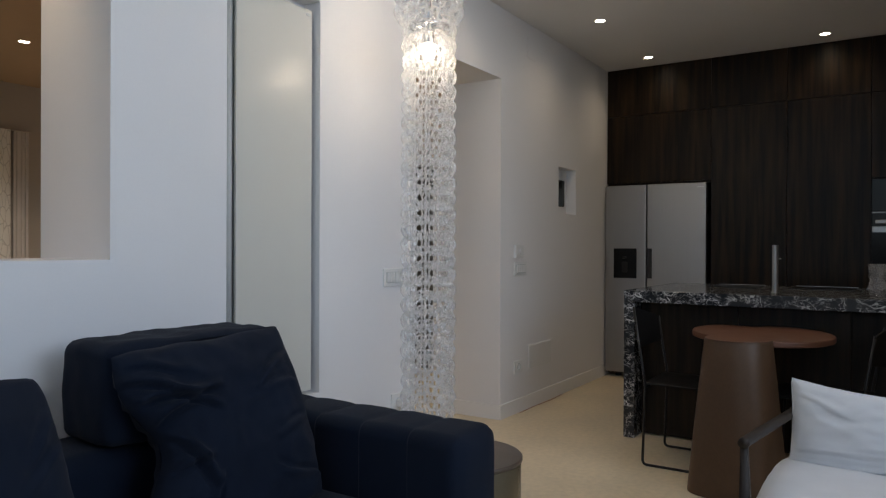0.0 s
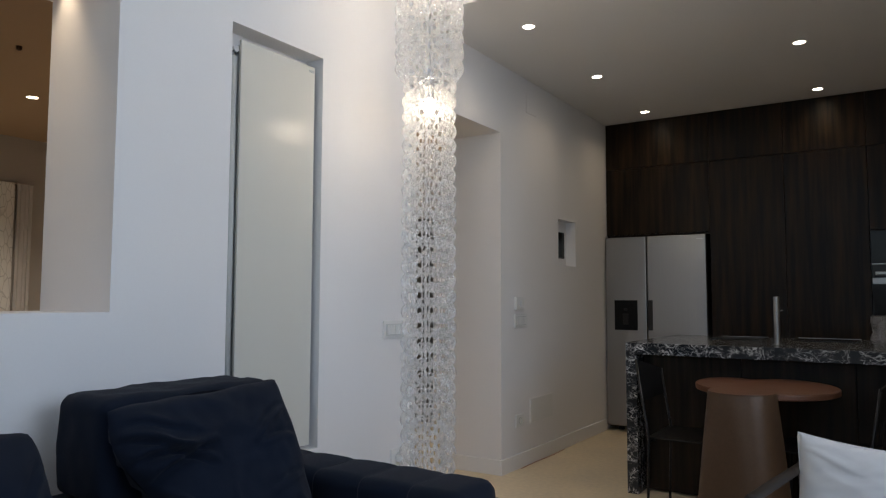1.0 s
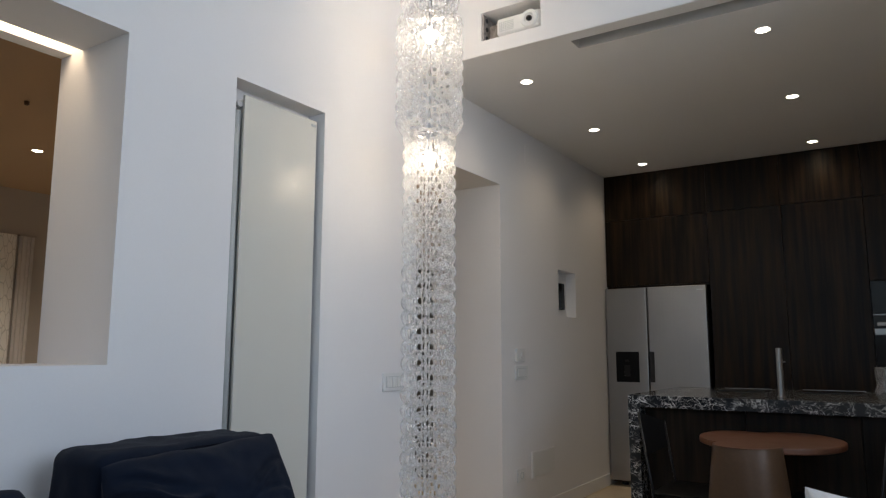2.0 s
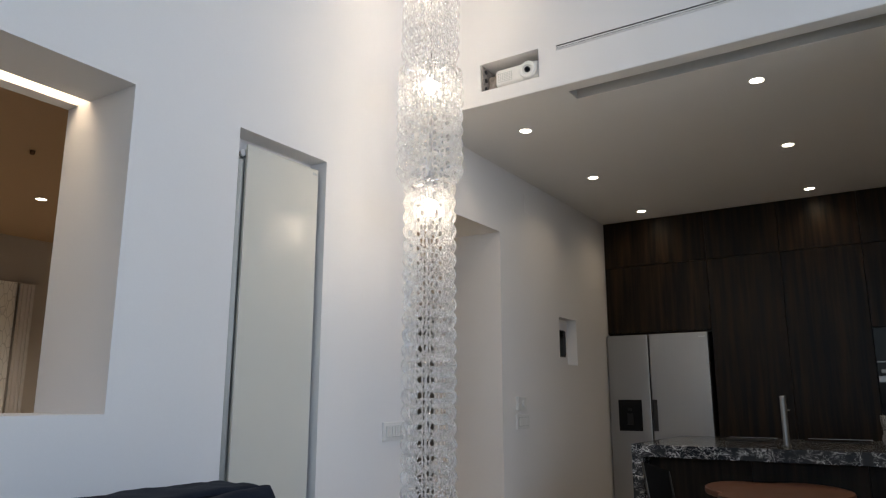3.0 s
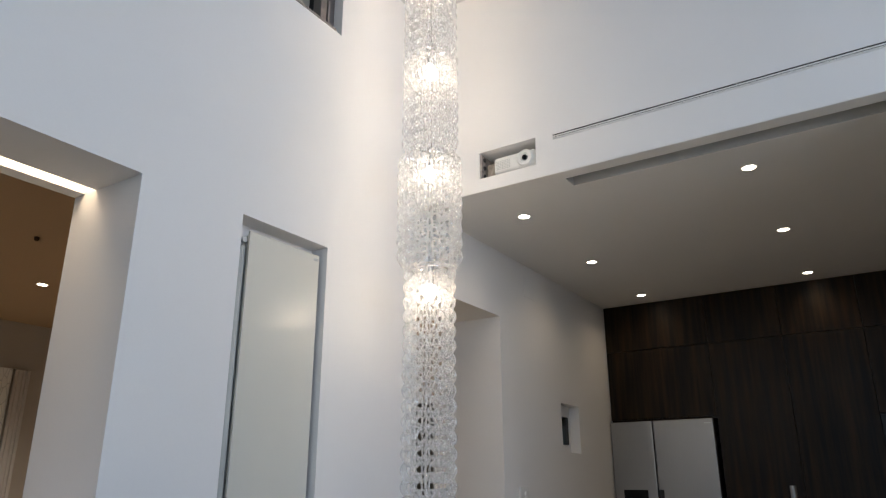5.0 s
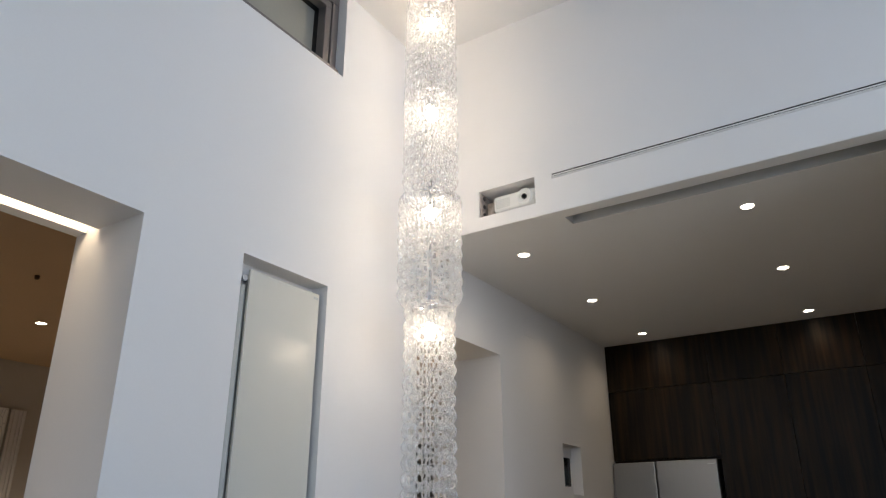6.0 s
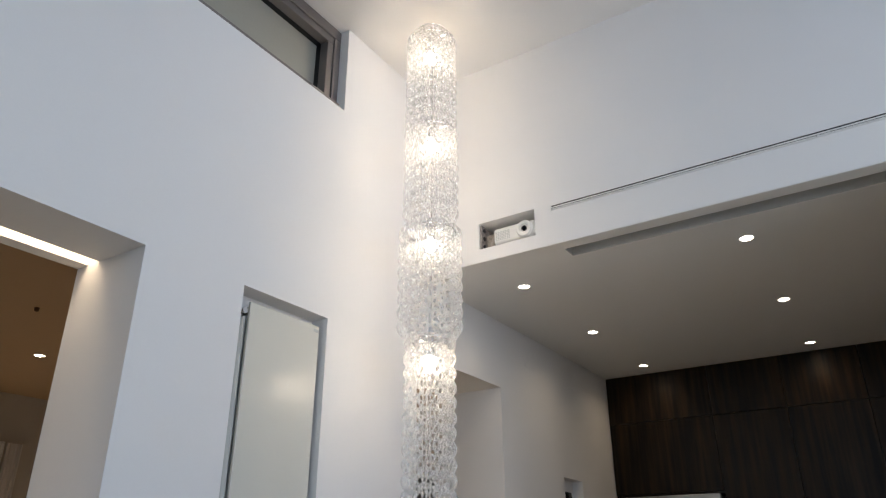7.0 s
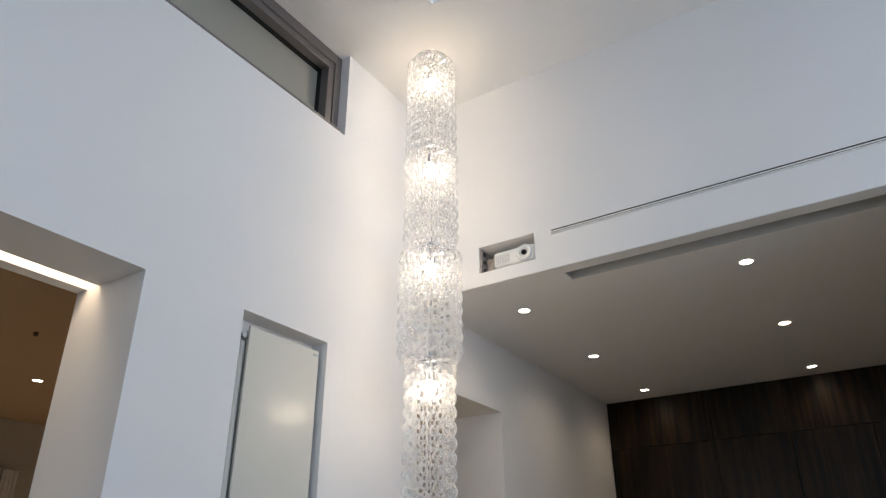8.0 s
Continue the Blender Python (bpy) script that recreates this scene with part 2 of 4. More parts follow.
def placed(ob, at):
    if at is not None:
        ob.matrix_basis = at
    return ob


def setting(name, bm, mat, label, category, parent=None):
    return tagged(part(name, bm, mat, parent), label, category, kind="structure")


def box(bm, x0, x1, y0, y1, z0, z1, bevel=0.0, m=None, segments=2):
    made = bmesh.ops.create_cube(bm, size=1.0)["verts"]
    t = Matrix.Translation(((x0 + x1) / 2, (y0 + y1) / 2, (z0 + z1) / 2)) @ Matrix.Diagonal((abs(x1 - x0), abs(y1 - y0), abs(z1 - z0), 1))
    bmesh.ops.transform(bm, matrix=t, verts=made)
    if bevel:
        edges = list({e for v in made for e in v.link_edges})
        made = bmesh.ops.bevel(bm, geom=edges, offset=bevel, segments=segments, affect="EDGES", profile=0.5)["verts"]
    if m is not None:
        bmesh.ops.transform(bm, matrix=m, verts=made)
    return bm


def boxed(*a, **k):
    return box(bmesh.new(), *a, **k)


def ring(bm, x, y, z, r, n=24):
    return [bm.verts.new((x + r * math.cos(2 * math.pi * i / n), y + r * math.sin(2 * math.pi * i / n), z)) for i in range(n)]


def bridge(bm, a, b):
    n = len(a)
    for i in range(n):
        bm.faces.new((a[i], a[(i + 1) % n], b[(i + 1) % n], b[i]))


def lathe(bm, x, y, profile, n=24, caps=True):
    """A turned form: profile of (radius, height)."""
    rings = [ring(bm, x, y, z, r, n) for r, z in profile]
    for a, b in zip(rings, rings[1:]):
        bridge(bm, a, b)
    if caps:
        bm.faces.new(rings[0][::-1])
        bm.faces.new(rings[-1])
    return bm


def tube(bm, pts, r, n=10, closed=False):
    """A round bar through the points."""
    pts = [Vector(p) for p in pts]
    rings, side = [], None
    for i, p in enumerate(pts):
        a = pts[i - 1] if (i or closed) else p
        b = pts[(i + 1) % len(pts)] if (i + 1 < len(pts) or closed) else p
        d = (b - a).normalized()
        if side is None:
            side = d.orthogonal().normalized()
        side = (side - d * side.dot(d)).normalized()
        up = d.cross(side)
        rings.append([bm.verts.new(p + r * (math.cos(2 * math.pi * k / n) * side + math.sin(2 * math.pi * k / n) * up)) for k in range(n)])
    for a, b in zip(rings, rings[1:]):
        bridge(bm, a, b)
    if closed:
        last, first = rings[-1], rings[0]
        best = min(range(n), key=lambda k: (last[0].co - first[k].co).length)
        bridge(bm, last, first[best:] + first[:best])
    else:
        bm.faces.new(rings[0][::-1])
        bm.faces.new(rings[-1])
    return bm


def rounded(pts, r, steps=5):
    """A polyline with its corners rounded."""
    pts = [Vector(p) for p in pts]
    out = [pts[0]]
    for a, p, b in zip(pts, pts[1:], pts[2:]):
        u, w = (a - p).normalized(), (b - p).normalized()
        s, e = p + u * r, p + w * r
        for i in range(steps + 1):
            t = i / steps
            out.append((1 - t) ** 2 * s + 2 * t * (1 - t) * p + t ** 2 * e)
    return out + [pts[-1]]


def slab_wall(u0, u1, v0, v1, thick, holes, at):
    """A wall in the plane of u and v, with holes (u0, u1, v0, v1, depth); depth None goes right through. at(u, v, d) gives the place."""
    us = sorted({u0, u1, *(h[i] for h in holes for i in (0, 1))})
    vs = sorted({v0, v1, *(h[i] for h in holes for i in (2, 3))})

    def depth(i, j):
        if not (0 <= i < len(us) - 1 and 0 <= j < len(vs) - 1):
            return thick
        u, v = (us[i] + us[i + 1]) / 2, (vs[j] + vs[j + 1]) / 2
        for a, b, c, d, e in holes:
            if a < u < b and c < v < d:
                return thick if e is None else e
        return 0.0
    bm = bmesh.new()

    def quad(*pts):
        bm.faces.new([bm.verts.new(at(*p)) for p in pts])
    for i in range(len(us) - 1):
        for j in range(len(vs) - 1):
            a, b, c, d, e = us[i], us[i + 1], vs[j], vs[j + 1], depth(i, j)
            if e < thick:
                quad((a, c, e), (b, c, e), (b, d, e), (a, d, e))
                quad((a, c, thick), (a, d, thick), (b, d, thick), (b, c, thick))
            for other, p, q in ((depth(i + 1, j), (b, c), (b, d)), (depth(i, j + 1), (a, d), (b, d))):
                if other != e:
                    quad((*p, e), (*q, e), (*q, other), (*p, other))
            if i == 0 and e < thick:
                quad((a, c, e), (a, d, e), (a, d, thick), (a, c, thick))
            if j == 0 and e < thick:
                quad((a, c, e), (b, c, e), (b, c, thick), (a, c, thick))
    bmesh.ops.remove_doubles(bm, verts=bm.verts, dist=1e-5)
    return bm


# ---- large structure ----
bm = boxed(BACK_X - 0.3, 9.0, RIGHT_Y - 0.3, 8.0, -0.2, 0.0)
setting("floor", bm, FLOOR, "smooth beige resin floor with faint mottling", "floor")

NICHE = (2.046, 2.620, 0.515, 2.436)
holes = [
    (-1.6, 1.520, 1.183, SOFFIT + 0.10, None),
    (*NICHE, 0.11),
    (3.44, 4.497, 0.0, SOFFIT, None),
    (5.516, 5.888, 1.518, 1.908, 0.09),
    (-1.2, 2.643, 3.752, HIGH, None),
]
bm = slab_wall(BACK_X, 7.4, 0.0, HIGH + 0.25, WALL_T, holes, lambda u, v, d: (u, WALL + d, v))
box(bm, -1.6, 1.520, WALL, 2.722, SOFFIT, SOFFIT + 0.10)
setting("wall_north", bm, PAINT, "long white plastered wall with openings and niches", "wall")

# high wall over the kitchen, with the projector niche
PN = (1.58, 1.962, 3.029, 3.203)
bm = slab_wall(1.50, WALL, LOW, HIGH + 0.25, 0.6, [(*PN, 0.36)], lambda u, v, d: (FASCIA + d, u, v))
box(bm, FASCIA, FASCIA + 0.09, RIGHT_Y, 1.50, LOW, HIGH + 0.25)
setting("wall_fascia", bm, PAINT, "white upper wall over the kitchen opening", "wall")

bm = bmesh.new()
COVE = (3.545, 3.668, -2.3, 1.446)
for a in ((FASCIA + 0.003, COVE[0], RIGHT_Y, WALL), (COVE[1], 7.4, RIGHT_Y, WALL), (COVE[0], COVE[1], COVE[3], WALL), (COVE[0], COVE[1], RIGHT_Y, COVE[2])):
    box(bm, *a, LOW - 0.003, LOW + 0.06)
for a in ((COVE[0] - 0.03, COVE[0]), (COVE[1], COVE[1] + 0.03)):
    box(bm, *a, COVE[2] - 0.03, COVE[3] + 0.03, LOW + 0.0601, LOW + 0.16)
for a in ((COVE[2] - 0.03, COVE[2]), (COVE[3], COVE[3] + 0.03)):
    box(bm, *COVE[:2], *a, LOW + 0.0601, LOW + 0.16)
box(bm, COVE[0] - 0.03, COVE[1] + 0.03, COVE[2] - 0.03, COVE[3] + 0.03, LOW + 0.1601, LOW + 0.18)
setting("ceiling_kitchen", bm, CEILING, "white kitchen ceiling with a recessed slot", "ceiling")

SKY_X, SKY_Y = 2.565, 1.722
bm = slab_wall(BACK_X, FASCIA + 0.3, RIGHT_Y, WALL, 0.3, [(SKY_X - 0.9, SKY_X, SKY_Y - 0.9, SKY_Y, None)], lambda u, v, d: (u, v, HIGH + d))
setting("ceiling_living", bm, CEILING, "high white living room ceiling", "ceiling")

# walls behind the camera, with large glazed openings
bm = slab_wall(BACK_X, 7.4, 0.0, HIGH + 0.25, 0.3, [(-0.3, 2.7, 1.5, 3.9, None)], lambda u, v, d: (u, RIGHT_Y - d, v))
setting("wall_south", bm, PAINT, "white wall with a large glazed opening", "wall")
bm = slab_wall(RIGHT_Y, WALL, 0.0, HIGH + 0.25, 0.3, [(-2.8, 1.6, 1.5, 3.9, None)], lambda u, v, d: (BACK_X - d, u, v))
setting("wall_west", bm, PAINT, "white wall with a large glazed opening", "wall")
bm = boxed(7.3, 7.5, RIGHT_Y, WALL, 0, LOW)
setting("wall_east", bm, PAINT, "white kitchen wall behind the cabinets", "wall")

# out of view; added to hold window light back from the kitchen
setting("wall_kitchen_front", boxed(FASCIA + 0.004, FASCIA + 0.2, RIGHT_Y, -0.30, 0, LOW - 0.004), PAINT, "unseen white wall added to keep daylight out of the kitchen", "wall")

# the room beyond the long wall
FAR = 7.0
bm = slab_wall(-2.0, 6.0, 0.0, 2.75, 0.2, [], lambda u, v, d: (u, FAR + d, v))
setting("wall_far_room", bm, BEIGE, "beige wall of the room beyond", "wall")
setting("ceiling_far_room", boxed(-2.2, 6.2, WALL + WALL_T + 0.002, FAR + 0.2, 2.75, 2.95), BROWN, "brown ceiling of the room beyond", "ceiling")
bm = slab_wall(WALL + WALL_T + 0.002, FAR, 0.0, 2.75, 0.2, [], lambda u, v, d: (6.0 + d, u, v))
setting("wall_far_room", bm, PAINT, "white end wall of the passage beyond", "wall")
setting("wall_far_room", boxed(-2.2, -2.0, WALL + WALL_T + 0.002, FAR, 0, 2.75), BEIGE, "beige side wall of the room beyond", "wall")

# lip of the light slot over the inner edge of the wide opening
setting("trim", boxed(-1.6, 1.519, 2.805, 2.88, 2.438, 2.537), TRIM, "plaster lip that hides a light strip", "trim")

# baseboards
setting("baseboard", boxed(4.485, 6.6, WALL - 0.012, WALL + 0.001, 0.0, 0.105, 0.002), TRIM, "low white baseboard", "baseboard")
setting("baseboard", boxed(4.485, 4.498, WALL + 0.002, WALL + WALL_T, 0.0, 0.105, 0.002), TRIM, "low white baseboard", "baseboard")
setting("baseboard", boxed(BACK_X, 3.45, WALL - 0.012, WALL + 0.001, 0.0, 0.105, 0.002), TRIM, "low white baseboard", "baseboard")

# ---- windows, doors ----
GLASS_Y = 2.472
window = tagged(new("window_1"), "long high window with a grey metal frame and closed grey blind", "window", kind="structure")
WX0, WX1, WZ0, WZ1 = -1.198, 2.641, 3.754, HIGH - 0.002
part("window_frame", boxed(WX0, WX1, GLASS_Y, GLASS_Y + 0.08, WZ1 - 0.075, WZ1, 0.004), WINDOW_METAL, window)
part("window_frame", boxed(WX0, WX1 - 0.03, WALL + 0.012, GLASS_Y + 0.08, WZ0, WZ0 + 0.03, 0.004), WINDOW_METAL, window)
part("window_frame", boxed(WX1 - 0.055, WX1, GLASS_Y + 0.001, GLASS_Y + 0.08, WZ0 + 0.05, WZ1 - 0.075, 0.004), WINDOW_METAL, window)
part("window_frame", boxed(WX0, WX0 + 0.055, GLASS_Y + 0.001, GLASS_Y + 0.08, WZ0 + 0.05, WZ1 - 0.075, 0.004), WINDOW_METAL, window)
sash = part("sash", boxed(WX0 + 0.055, WX1 - 0.055, GLASS_Y + 0.012, GLASS_Y + 0.075, WZ1 - 0.125, WZ1 - 0.075, 0.004), WINDOW_METAL, window)
part("sash", boxed(WX0 + 0.055, WX1 - 0.055, GLASS_Y + 0.012, GLASS_Y + 0.075, WZ0 + 0.05, WZ0 + 0.09, 0.004), WINDOW_METAL, window)
part("sash", boxed(WX1 - 0.105, WX1 - 0.055, GLASS_Y + 0.012, GLASS_Y + 0.075, WZ0 + 0.09, WZ1 - 0.125, 0.004), WINDOW_METAL, window)
part("sash", boxed(WX0 + 0.055, WX0 + 0.105, GLASS_Y + 0.012, GLASS_Y + 0.075, WZ0 + 0.09, WZ1 - 0.125, 0.004), WINDOW_METAL, window)
for x in (0.35, 1.45, 2.32):
    part("hinge", lathe(bmesh.new(), 0, 0, [(0.004, 0), (0.004, 0.05)], 10), WINDOW_METAL, sash).matrix_basis = pose(x, GLASS_Y + 0.006, WZ1 - 0.078, 0, 90, 0)
FROSTED = material("grey_frosted_glass", (0.36, 0.35, 0.30), rough=0.35, vary=0.03, scale=2, bump=0.01)
part("pane", boxed(WX0 + 0.10, WX1 - 0.10, GLASS_Y + 0.11, GLASS_Y + 0.116, WZ0 + 0.02, WZ1 - 0.02), FROSTED, window, "grey frosted glass")
part("inner_reveal", boxed(WX1 - 0.1045, WX1 - 0.095, GLASS_Y + 0.076, GLASS_Y + 0.109, WZ0 + 0.085, WZ1 - 0.12), BLACK_METAL, window)
part("inner_reveal", boxed(WX0 + 0.10, WX1 - 0.105, GLASS_Y + 0.076, GLASS_Y + 0.109, WZ1 - 0.125, WZ1 - 0.115), BLACK_METAL, window)

for name, put in (("window_2", lambda u0, u1, d0, d1, v0, v1: (-0.3 + (u0 + 2.8) * 3.0 / 4.4, -0.3 + (u1 + 2.8) * 3.0 / 4.4, RIGHT_Y - d1, RIGHT_Y - d0, v0, v1)), ("window_3", lambda u0, u1, d0, d1, v0, v1: (BACK_X - d1, BACK_X - d0, u0, u1, v0, v1))):
    w = tagged(new(name), "large window with a grey metal frame", "window", kind="structure")
    for u0, u1, v0, v1 in ((-2.798, -2.73, 1.502, 3.898), (1.53, 1.598, 1.502, 3.898), (-0.635, -0.565, 1.57, 3.83), (-2.729, 1.529, 1.502, 1.569), (-2.729, 1.529, 3.831, 3.898)):
        part("window_frame", boxed(*put(u0, u1, 0.12, 0.19, v0, v1), 0.004), WINDOW_METAL, w)
    for u0, u1 in ((-2.729, -0.636), (-0.564, 1.529)):
        part("pane", boxed(*put(u0, u1, 0.15, 0.156, 1.57, 3.83)), PANE, w).visible_shadow = False

skylight = tagged(new("skylight"), "square skylight in the high white ceiling", "skylight", kind="structure")
part("pane", boxed(SKY_X - 0.9, SKY_X, SKY_Y - 0.9, SKY_Y, HIGH + 0.29, HIGH + 0.30), SKYGLOW, skylight, "bright pale blue sky pane")

door = tagged(new("door_1"), "narrow dark painted door in the passage beyond", "door", kind="structure")
part("leaf", boxed(5.95, 5.997, 3.98, 4.24, 0.004, 2.05, 0.003), DARK, door)
knob = lathe(bmesh.new(), 0, 0, [(0.010, 0), (0.010, 0.04), (0.024, 0.045), (0.026, 0.06), (0.015, 0.07)], 14)
part("door_handle", knob, CHROME, door).matrix_basis = pose(5.952, 4.18, 1.0, 0, -90, 0)

# light strip in the slot over the wide opening
strip = thing("light_strip", "warm lit strip hidden in a plaster slot", "light")
part("diffuser", boxed(-1.6, 1.518, 2.73, 2.79, 2.522, 2.537, 0.003), LED, strip)
lamp("strip_glow", "AREA", look((-0.04, 2.76, 2.518), (-0.04, 2.76, 0)), 4.6, (1.0, 0.77, 0.53), size=3.1, size_y=0.05)

# patterned panel in the far room


def leaf_pattern(name):
    m = material(name, (0.74, 0.73, 0.73), rough=0.6, vary=0.04)
    nodes, links = m.node_tree.nodes, m.node_tree.links
    co, mp = nodes.new("ShaderNodeTexCoord"), nodes.new("ShaderNodeMapping")
    mp.inputs["Rotation"].default_value = (0, 0.6, 0)
    mp.inputs["Scale"].default_value = (7, 1, 2.6)
    links.new(co.outputs["Object"], mp.inputs["Vector"])
    vo = nodes.new("ShaderNodeTexVoronoi")
    vo.feature = "DISTANCE_TO_EDGE"
    vo.inputs["Scale"].default_value = 3.2
    links.new(mp.outputs["Vector"], vo.inputs["Vector"])
    mr = nodes.new("ShaderNodeMapRange")
    mr.inputs["From Max"].default_value = 0.07
    links.new(vo.outputs["Distance"], mr.inputs["Value"])
    mix = nodes.new("ShaderNodeMix")
    mix.data_type = "RGBA"
    mix.inputs["A"].default_value, mix.inputs["B"].default_value = (0.55, 0.55, 0.56, 1), (0.80, 0.80, 0.80, 1)
    links.new(mr.outputs[0], mix.inputs["Factor"])
    links.new(mix.outputs["Result"], nodes["Principled BSDF"].inputs["Base Color"])
    return m


panel = tagged(part("wall_panel", boxed(0.9, 3.392, FAR - 0.03, FAR - 0.002, 0.2, 2.31, 0.004), leaf_pattern("white_leaf_print")),
               "white panel with a grey leaf print on the beige wall", "wall panel")
curtain = thing("curtain", "narrow pale sheer curtain hanging beside the printed panel", "curtain")
bm = bmesh.new()
folds = [(3.40 + 0.011 * i, FAR - 0.05 + 0.012 * math.sin(i * 1.9)) for i in range(14)]
for back in (0.0, 0.004):
    for a, b in zip(folds, folds[1:]):
        bm.faces.new([bm.verts.new(p) for p in ((a[0], a[1] + back, 0.02), (b[0], b[1] + back, 0.02), (b[0], b[1] + back, 2.30), (a[0], a[1] + back, 2.30))])
part("cloth", bm, material("sheer_grey_cloth", (0.60, 0.575, 0.57), rough=0.9, vary=0.06, scale=5, fine=200, bump=0.1), curtain)
part("rail", boxed(3.395, 3.56, FAR - 0.065, FAR - 0.001, 2.30, 2.312, 0.003), BEIGE, curtain)
sensor = thing("ceiling_sensor", "small dark sensor on the brown ceiling", "sensor")
part("housing", lathe(bmesh.new(), 2.15, 4.44, [(0.008, 2.725), (0.014, 2.73), (0.016, 2.75)], 14), BRONZE, sensor)

# ---- downlights ----


def downlight():
    t = thing("downlight", "small round lit downlight recessed in the ceiling", "downlight", "ceiling downlights")
    bm = bmesh.new()
    outer = [ring(bm, 0, 0, z, r, 28) for r, z in ((0.036, -0.001), (0.041, -0.004), (0.044, -0.003), (0.044, 0.0))]
    for a, b in zip(outer, outer[1:]):
        bridge(bm, a, b)
    part("trim_ring", bm, TRIM, t, smooth=True)
    part("lens", lathe(bmesh.new(), 0, 0, [(0.0355, -0.002), (0.0355, 0.001)], 28), LIT, t, "bright warm lens")
    return t


first = downlight()
first.matrix_basis = pose(*DOWNLIGHTS[0], LOW - 0.003)
for x, y in DOWNLIGHTS[1:]:
    copy_thing(first, pose(x, y, LOW - 0.003))
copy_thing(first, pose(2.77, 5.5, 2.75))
# unseen fixture made up for the added passage spot
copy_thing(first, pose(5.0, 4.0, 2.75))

# ---- kitchen: cabinets, fridge, oven ----


def front(y0, y1, z0, z1, parent, mat=WALNUT, name="door"):
    g = 0.0018
    return part(name, boxed(CAB, CAB + 0.022, y0 + g, y1 - g, z0 + g, z1 - g, 0.0012, segments=1), mat, parent)


def column(y0, y1, rows, label):
    c = thing("tall_cabinet", label, "cabinet", "tall kitchen cabinets")
    part("body", boxed(CAB + 0.024, 7.29, y0 + 0.001, y1 - 0.001, rows[0][0] - 0.02 if rows[0][0] > 1 else 0.0, LOW - 0.006), WENGE, c)
    for z0, z1 in rows:
        front(y0, y1, z0, z1, c)
    return c


JOINT, TOP = 2.488, LOW - 0.005
column(1.442, 2.405, [(1.845, JOINT), (JOINT, TOP)], "dark walnut cabinet over the steel fridge")
column(0.824, 1.442, [(0.08, JOINT), (JOINT, TOP)], "tall dark walnut kitchen cabinet with plain fronts")
column(0.209, 0.824, [(0.08, JOINT), (JOINT, TOP)], "tall dark walnut kitchen cabinet with plain fronts")
column(-0.41, 0.209, [(0.08, 0.62), (1.80, JOINT), (JOINT, TOP)], "tall dark walnut cabinet around built-in ovens")
column(-1.03, -0.41, [(0.08, JOINT), (JOINT, TOP)], "tall dark walnut kitchen cabinet with plain fronts")
column(-1.65, -1.03, [(0.08, JOINT), (JOINT, TOP)], "tall dark walnut kitchen cabinet with plain fronts")
column(-2.27, -1.65, [(0.08, JOINT), (JOINT, TOP)], "tall dark walnut kitchen cabinet with plain fronts")
setting("wall_kitchen_side", boxed(FASCIA + 0.05, 7.3, -2.5, -2.3, 0, LOW - 0.004), PAINT, "white wall that closes the kitchen", "wall")

oven = thing("built_in_oven", "built-in oven with dark glass and steel bands", "oven")
part("body", boxed(CAB + 0.004, CAB + 0.0235, -0.405, 0.204, 0.63, 1.79), BLACK, oven)
part("door", boxed(CAB - 0.014, CAB + 0.003, -0.403, 0.202, 0.66, 1.355, 0.003), SCREEN, oven, "dark glass oven door")
part("control_panel", boxed(CAB - 0.014, CAB + 0.003, -0.403, 0.202, 1.362, 1.412, 0.003), STEEL, oven, "steel control band")
part("handle", boxed(CAB - 0.045, CAB - 0.02, -0.38, 0.18, 1.432, 1.462, 0.006), STEEL, oven, "steel bar handle")
for y in (-0.30, 0.10):
    part("handle_mount", boxed(CAB - 0.024, CAB + 0.004, y - 0.01, y + 0.01, 1.438, 1.456, 0.002), STEEL, oven)
part("door", boxed(CAB - 0.012, CAB + 0.003, -0.403, 0.202, 1.417, 1.512, 0.003), SCREEN, oven, "dark glass upper door")
part("trim_strip", boxed(CAB - 0.014, CAB + 0.003, -0.403, 0.202, 1.518, 1.528, 0.002), STEEL, oven, "thin steel strip")
part("door", boxed(CAB - 0.012, CAB + 0.003, -0.403, 0.202, 1.533, 1.785, 0.003), SCREEN, oven, "dark glass upper door")

fridge = thing("fridge", "brushed steel double-door fridge with a water dispenser", "fridge")
FX = 6.60
part("body", boxed(FX + 0.06, 7.28, 1.470, 2.392, 0.03, 1.805, 0.008), BLACK, fridge)
left = part("door", boxed(FX, FX + 0.056, 2.0035, 2.398, 0.05, 1.822, 0.010, segments=3), STEEL, fridge, "narrow brushed steel door")
right = part("door", boxed(FX, FX + 0.056, 1.466, 1.9965, 0.05, 1.822, 0.010, segments=3), STEEL, fridge, "wide brushed steel door")
disp = part("dispenser", boxed(FX - 0.004, FX + 0.004, 2.091, 2.312, 0.945, 1.226, 0.004), SCREEN, left, "black water dispenser")
part("dispenser_recess", boxed(FX - 0.006, FX - 0.003, 2.125, 2.275, 0.965, 1.165, 0.002), SCREEN, left)
part("nozzle", boxed(FX - 0.016, FX - 0.005, 2.185, 2.22, 1.13, 1.15, 0.004), BLACK_METAL, left)
part("paddle", boxed(FX - 0.012, FX - 0.005, 2.175, 2.23, 1.00, 1.10, 0.004), BLACK_METAL, left)
part("handle", boxed(FX - 0.003, FX + 0.003, 1.948, 1.992, 0.948, 1.227, 0.002), BLACK, right, "dark recessed grip")
part("badge", boxed(FX - 0.002, FX + 0.002, 1.485, 1.545, 1.778, 1.786, 0.0005), GREY_PIPE, right)
for y in (1.55, 2.30):
    part("foot", lathe(bmesh.new(), FX + 0.12, y, [(0.03, 0), (0.03, 0.02), (0.015, 0.025), (0.015, 0.04)], 14), BLACK, fridge)

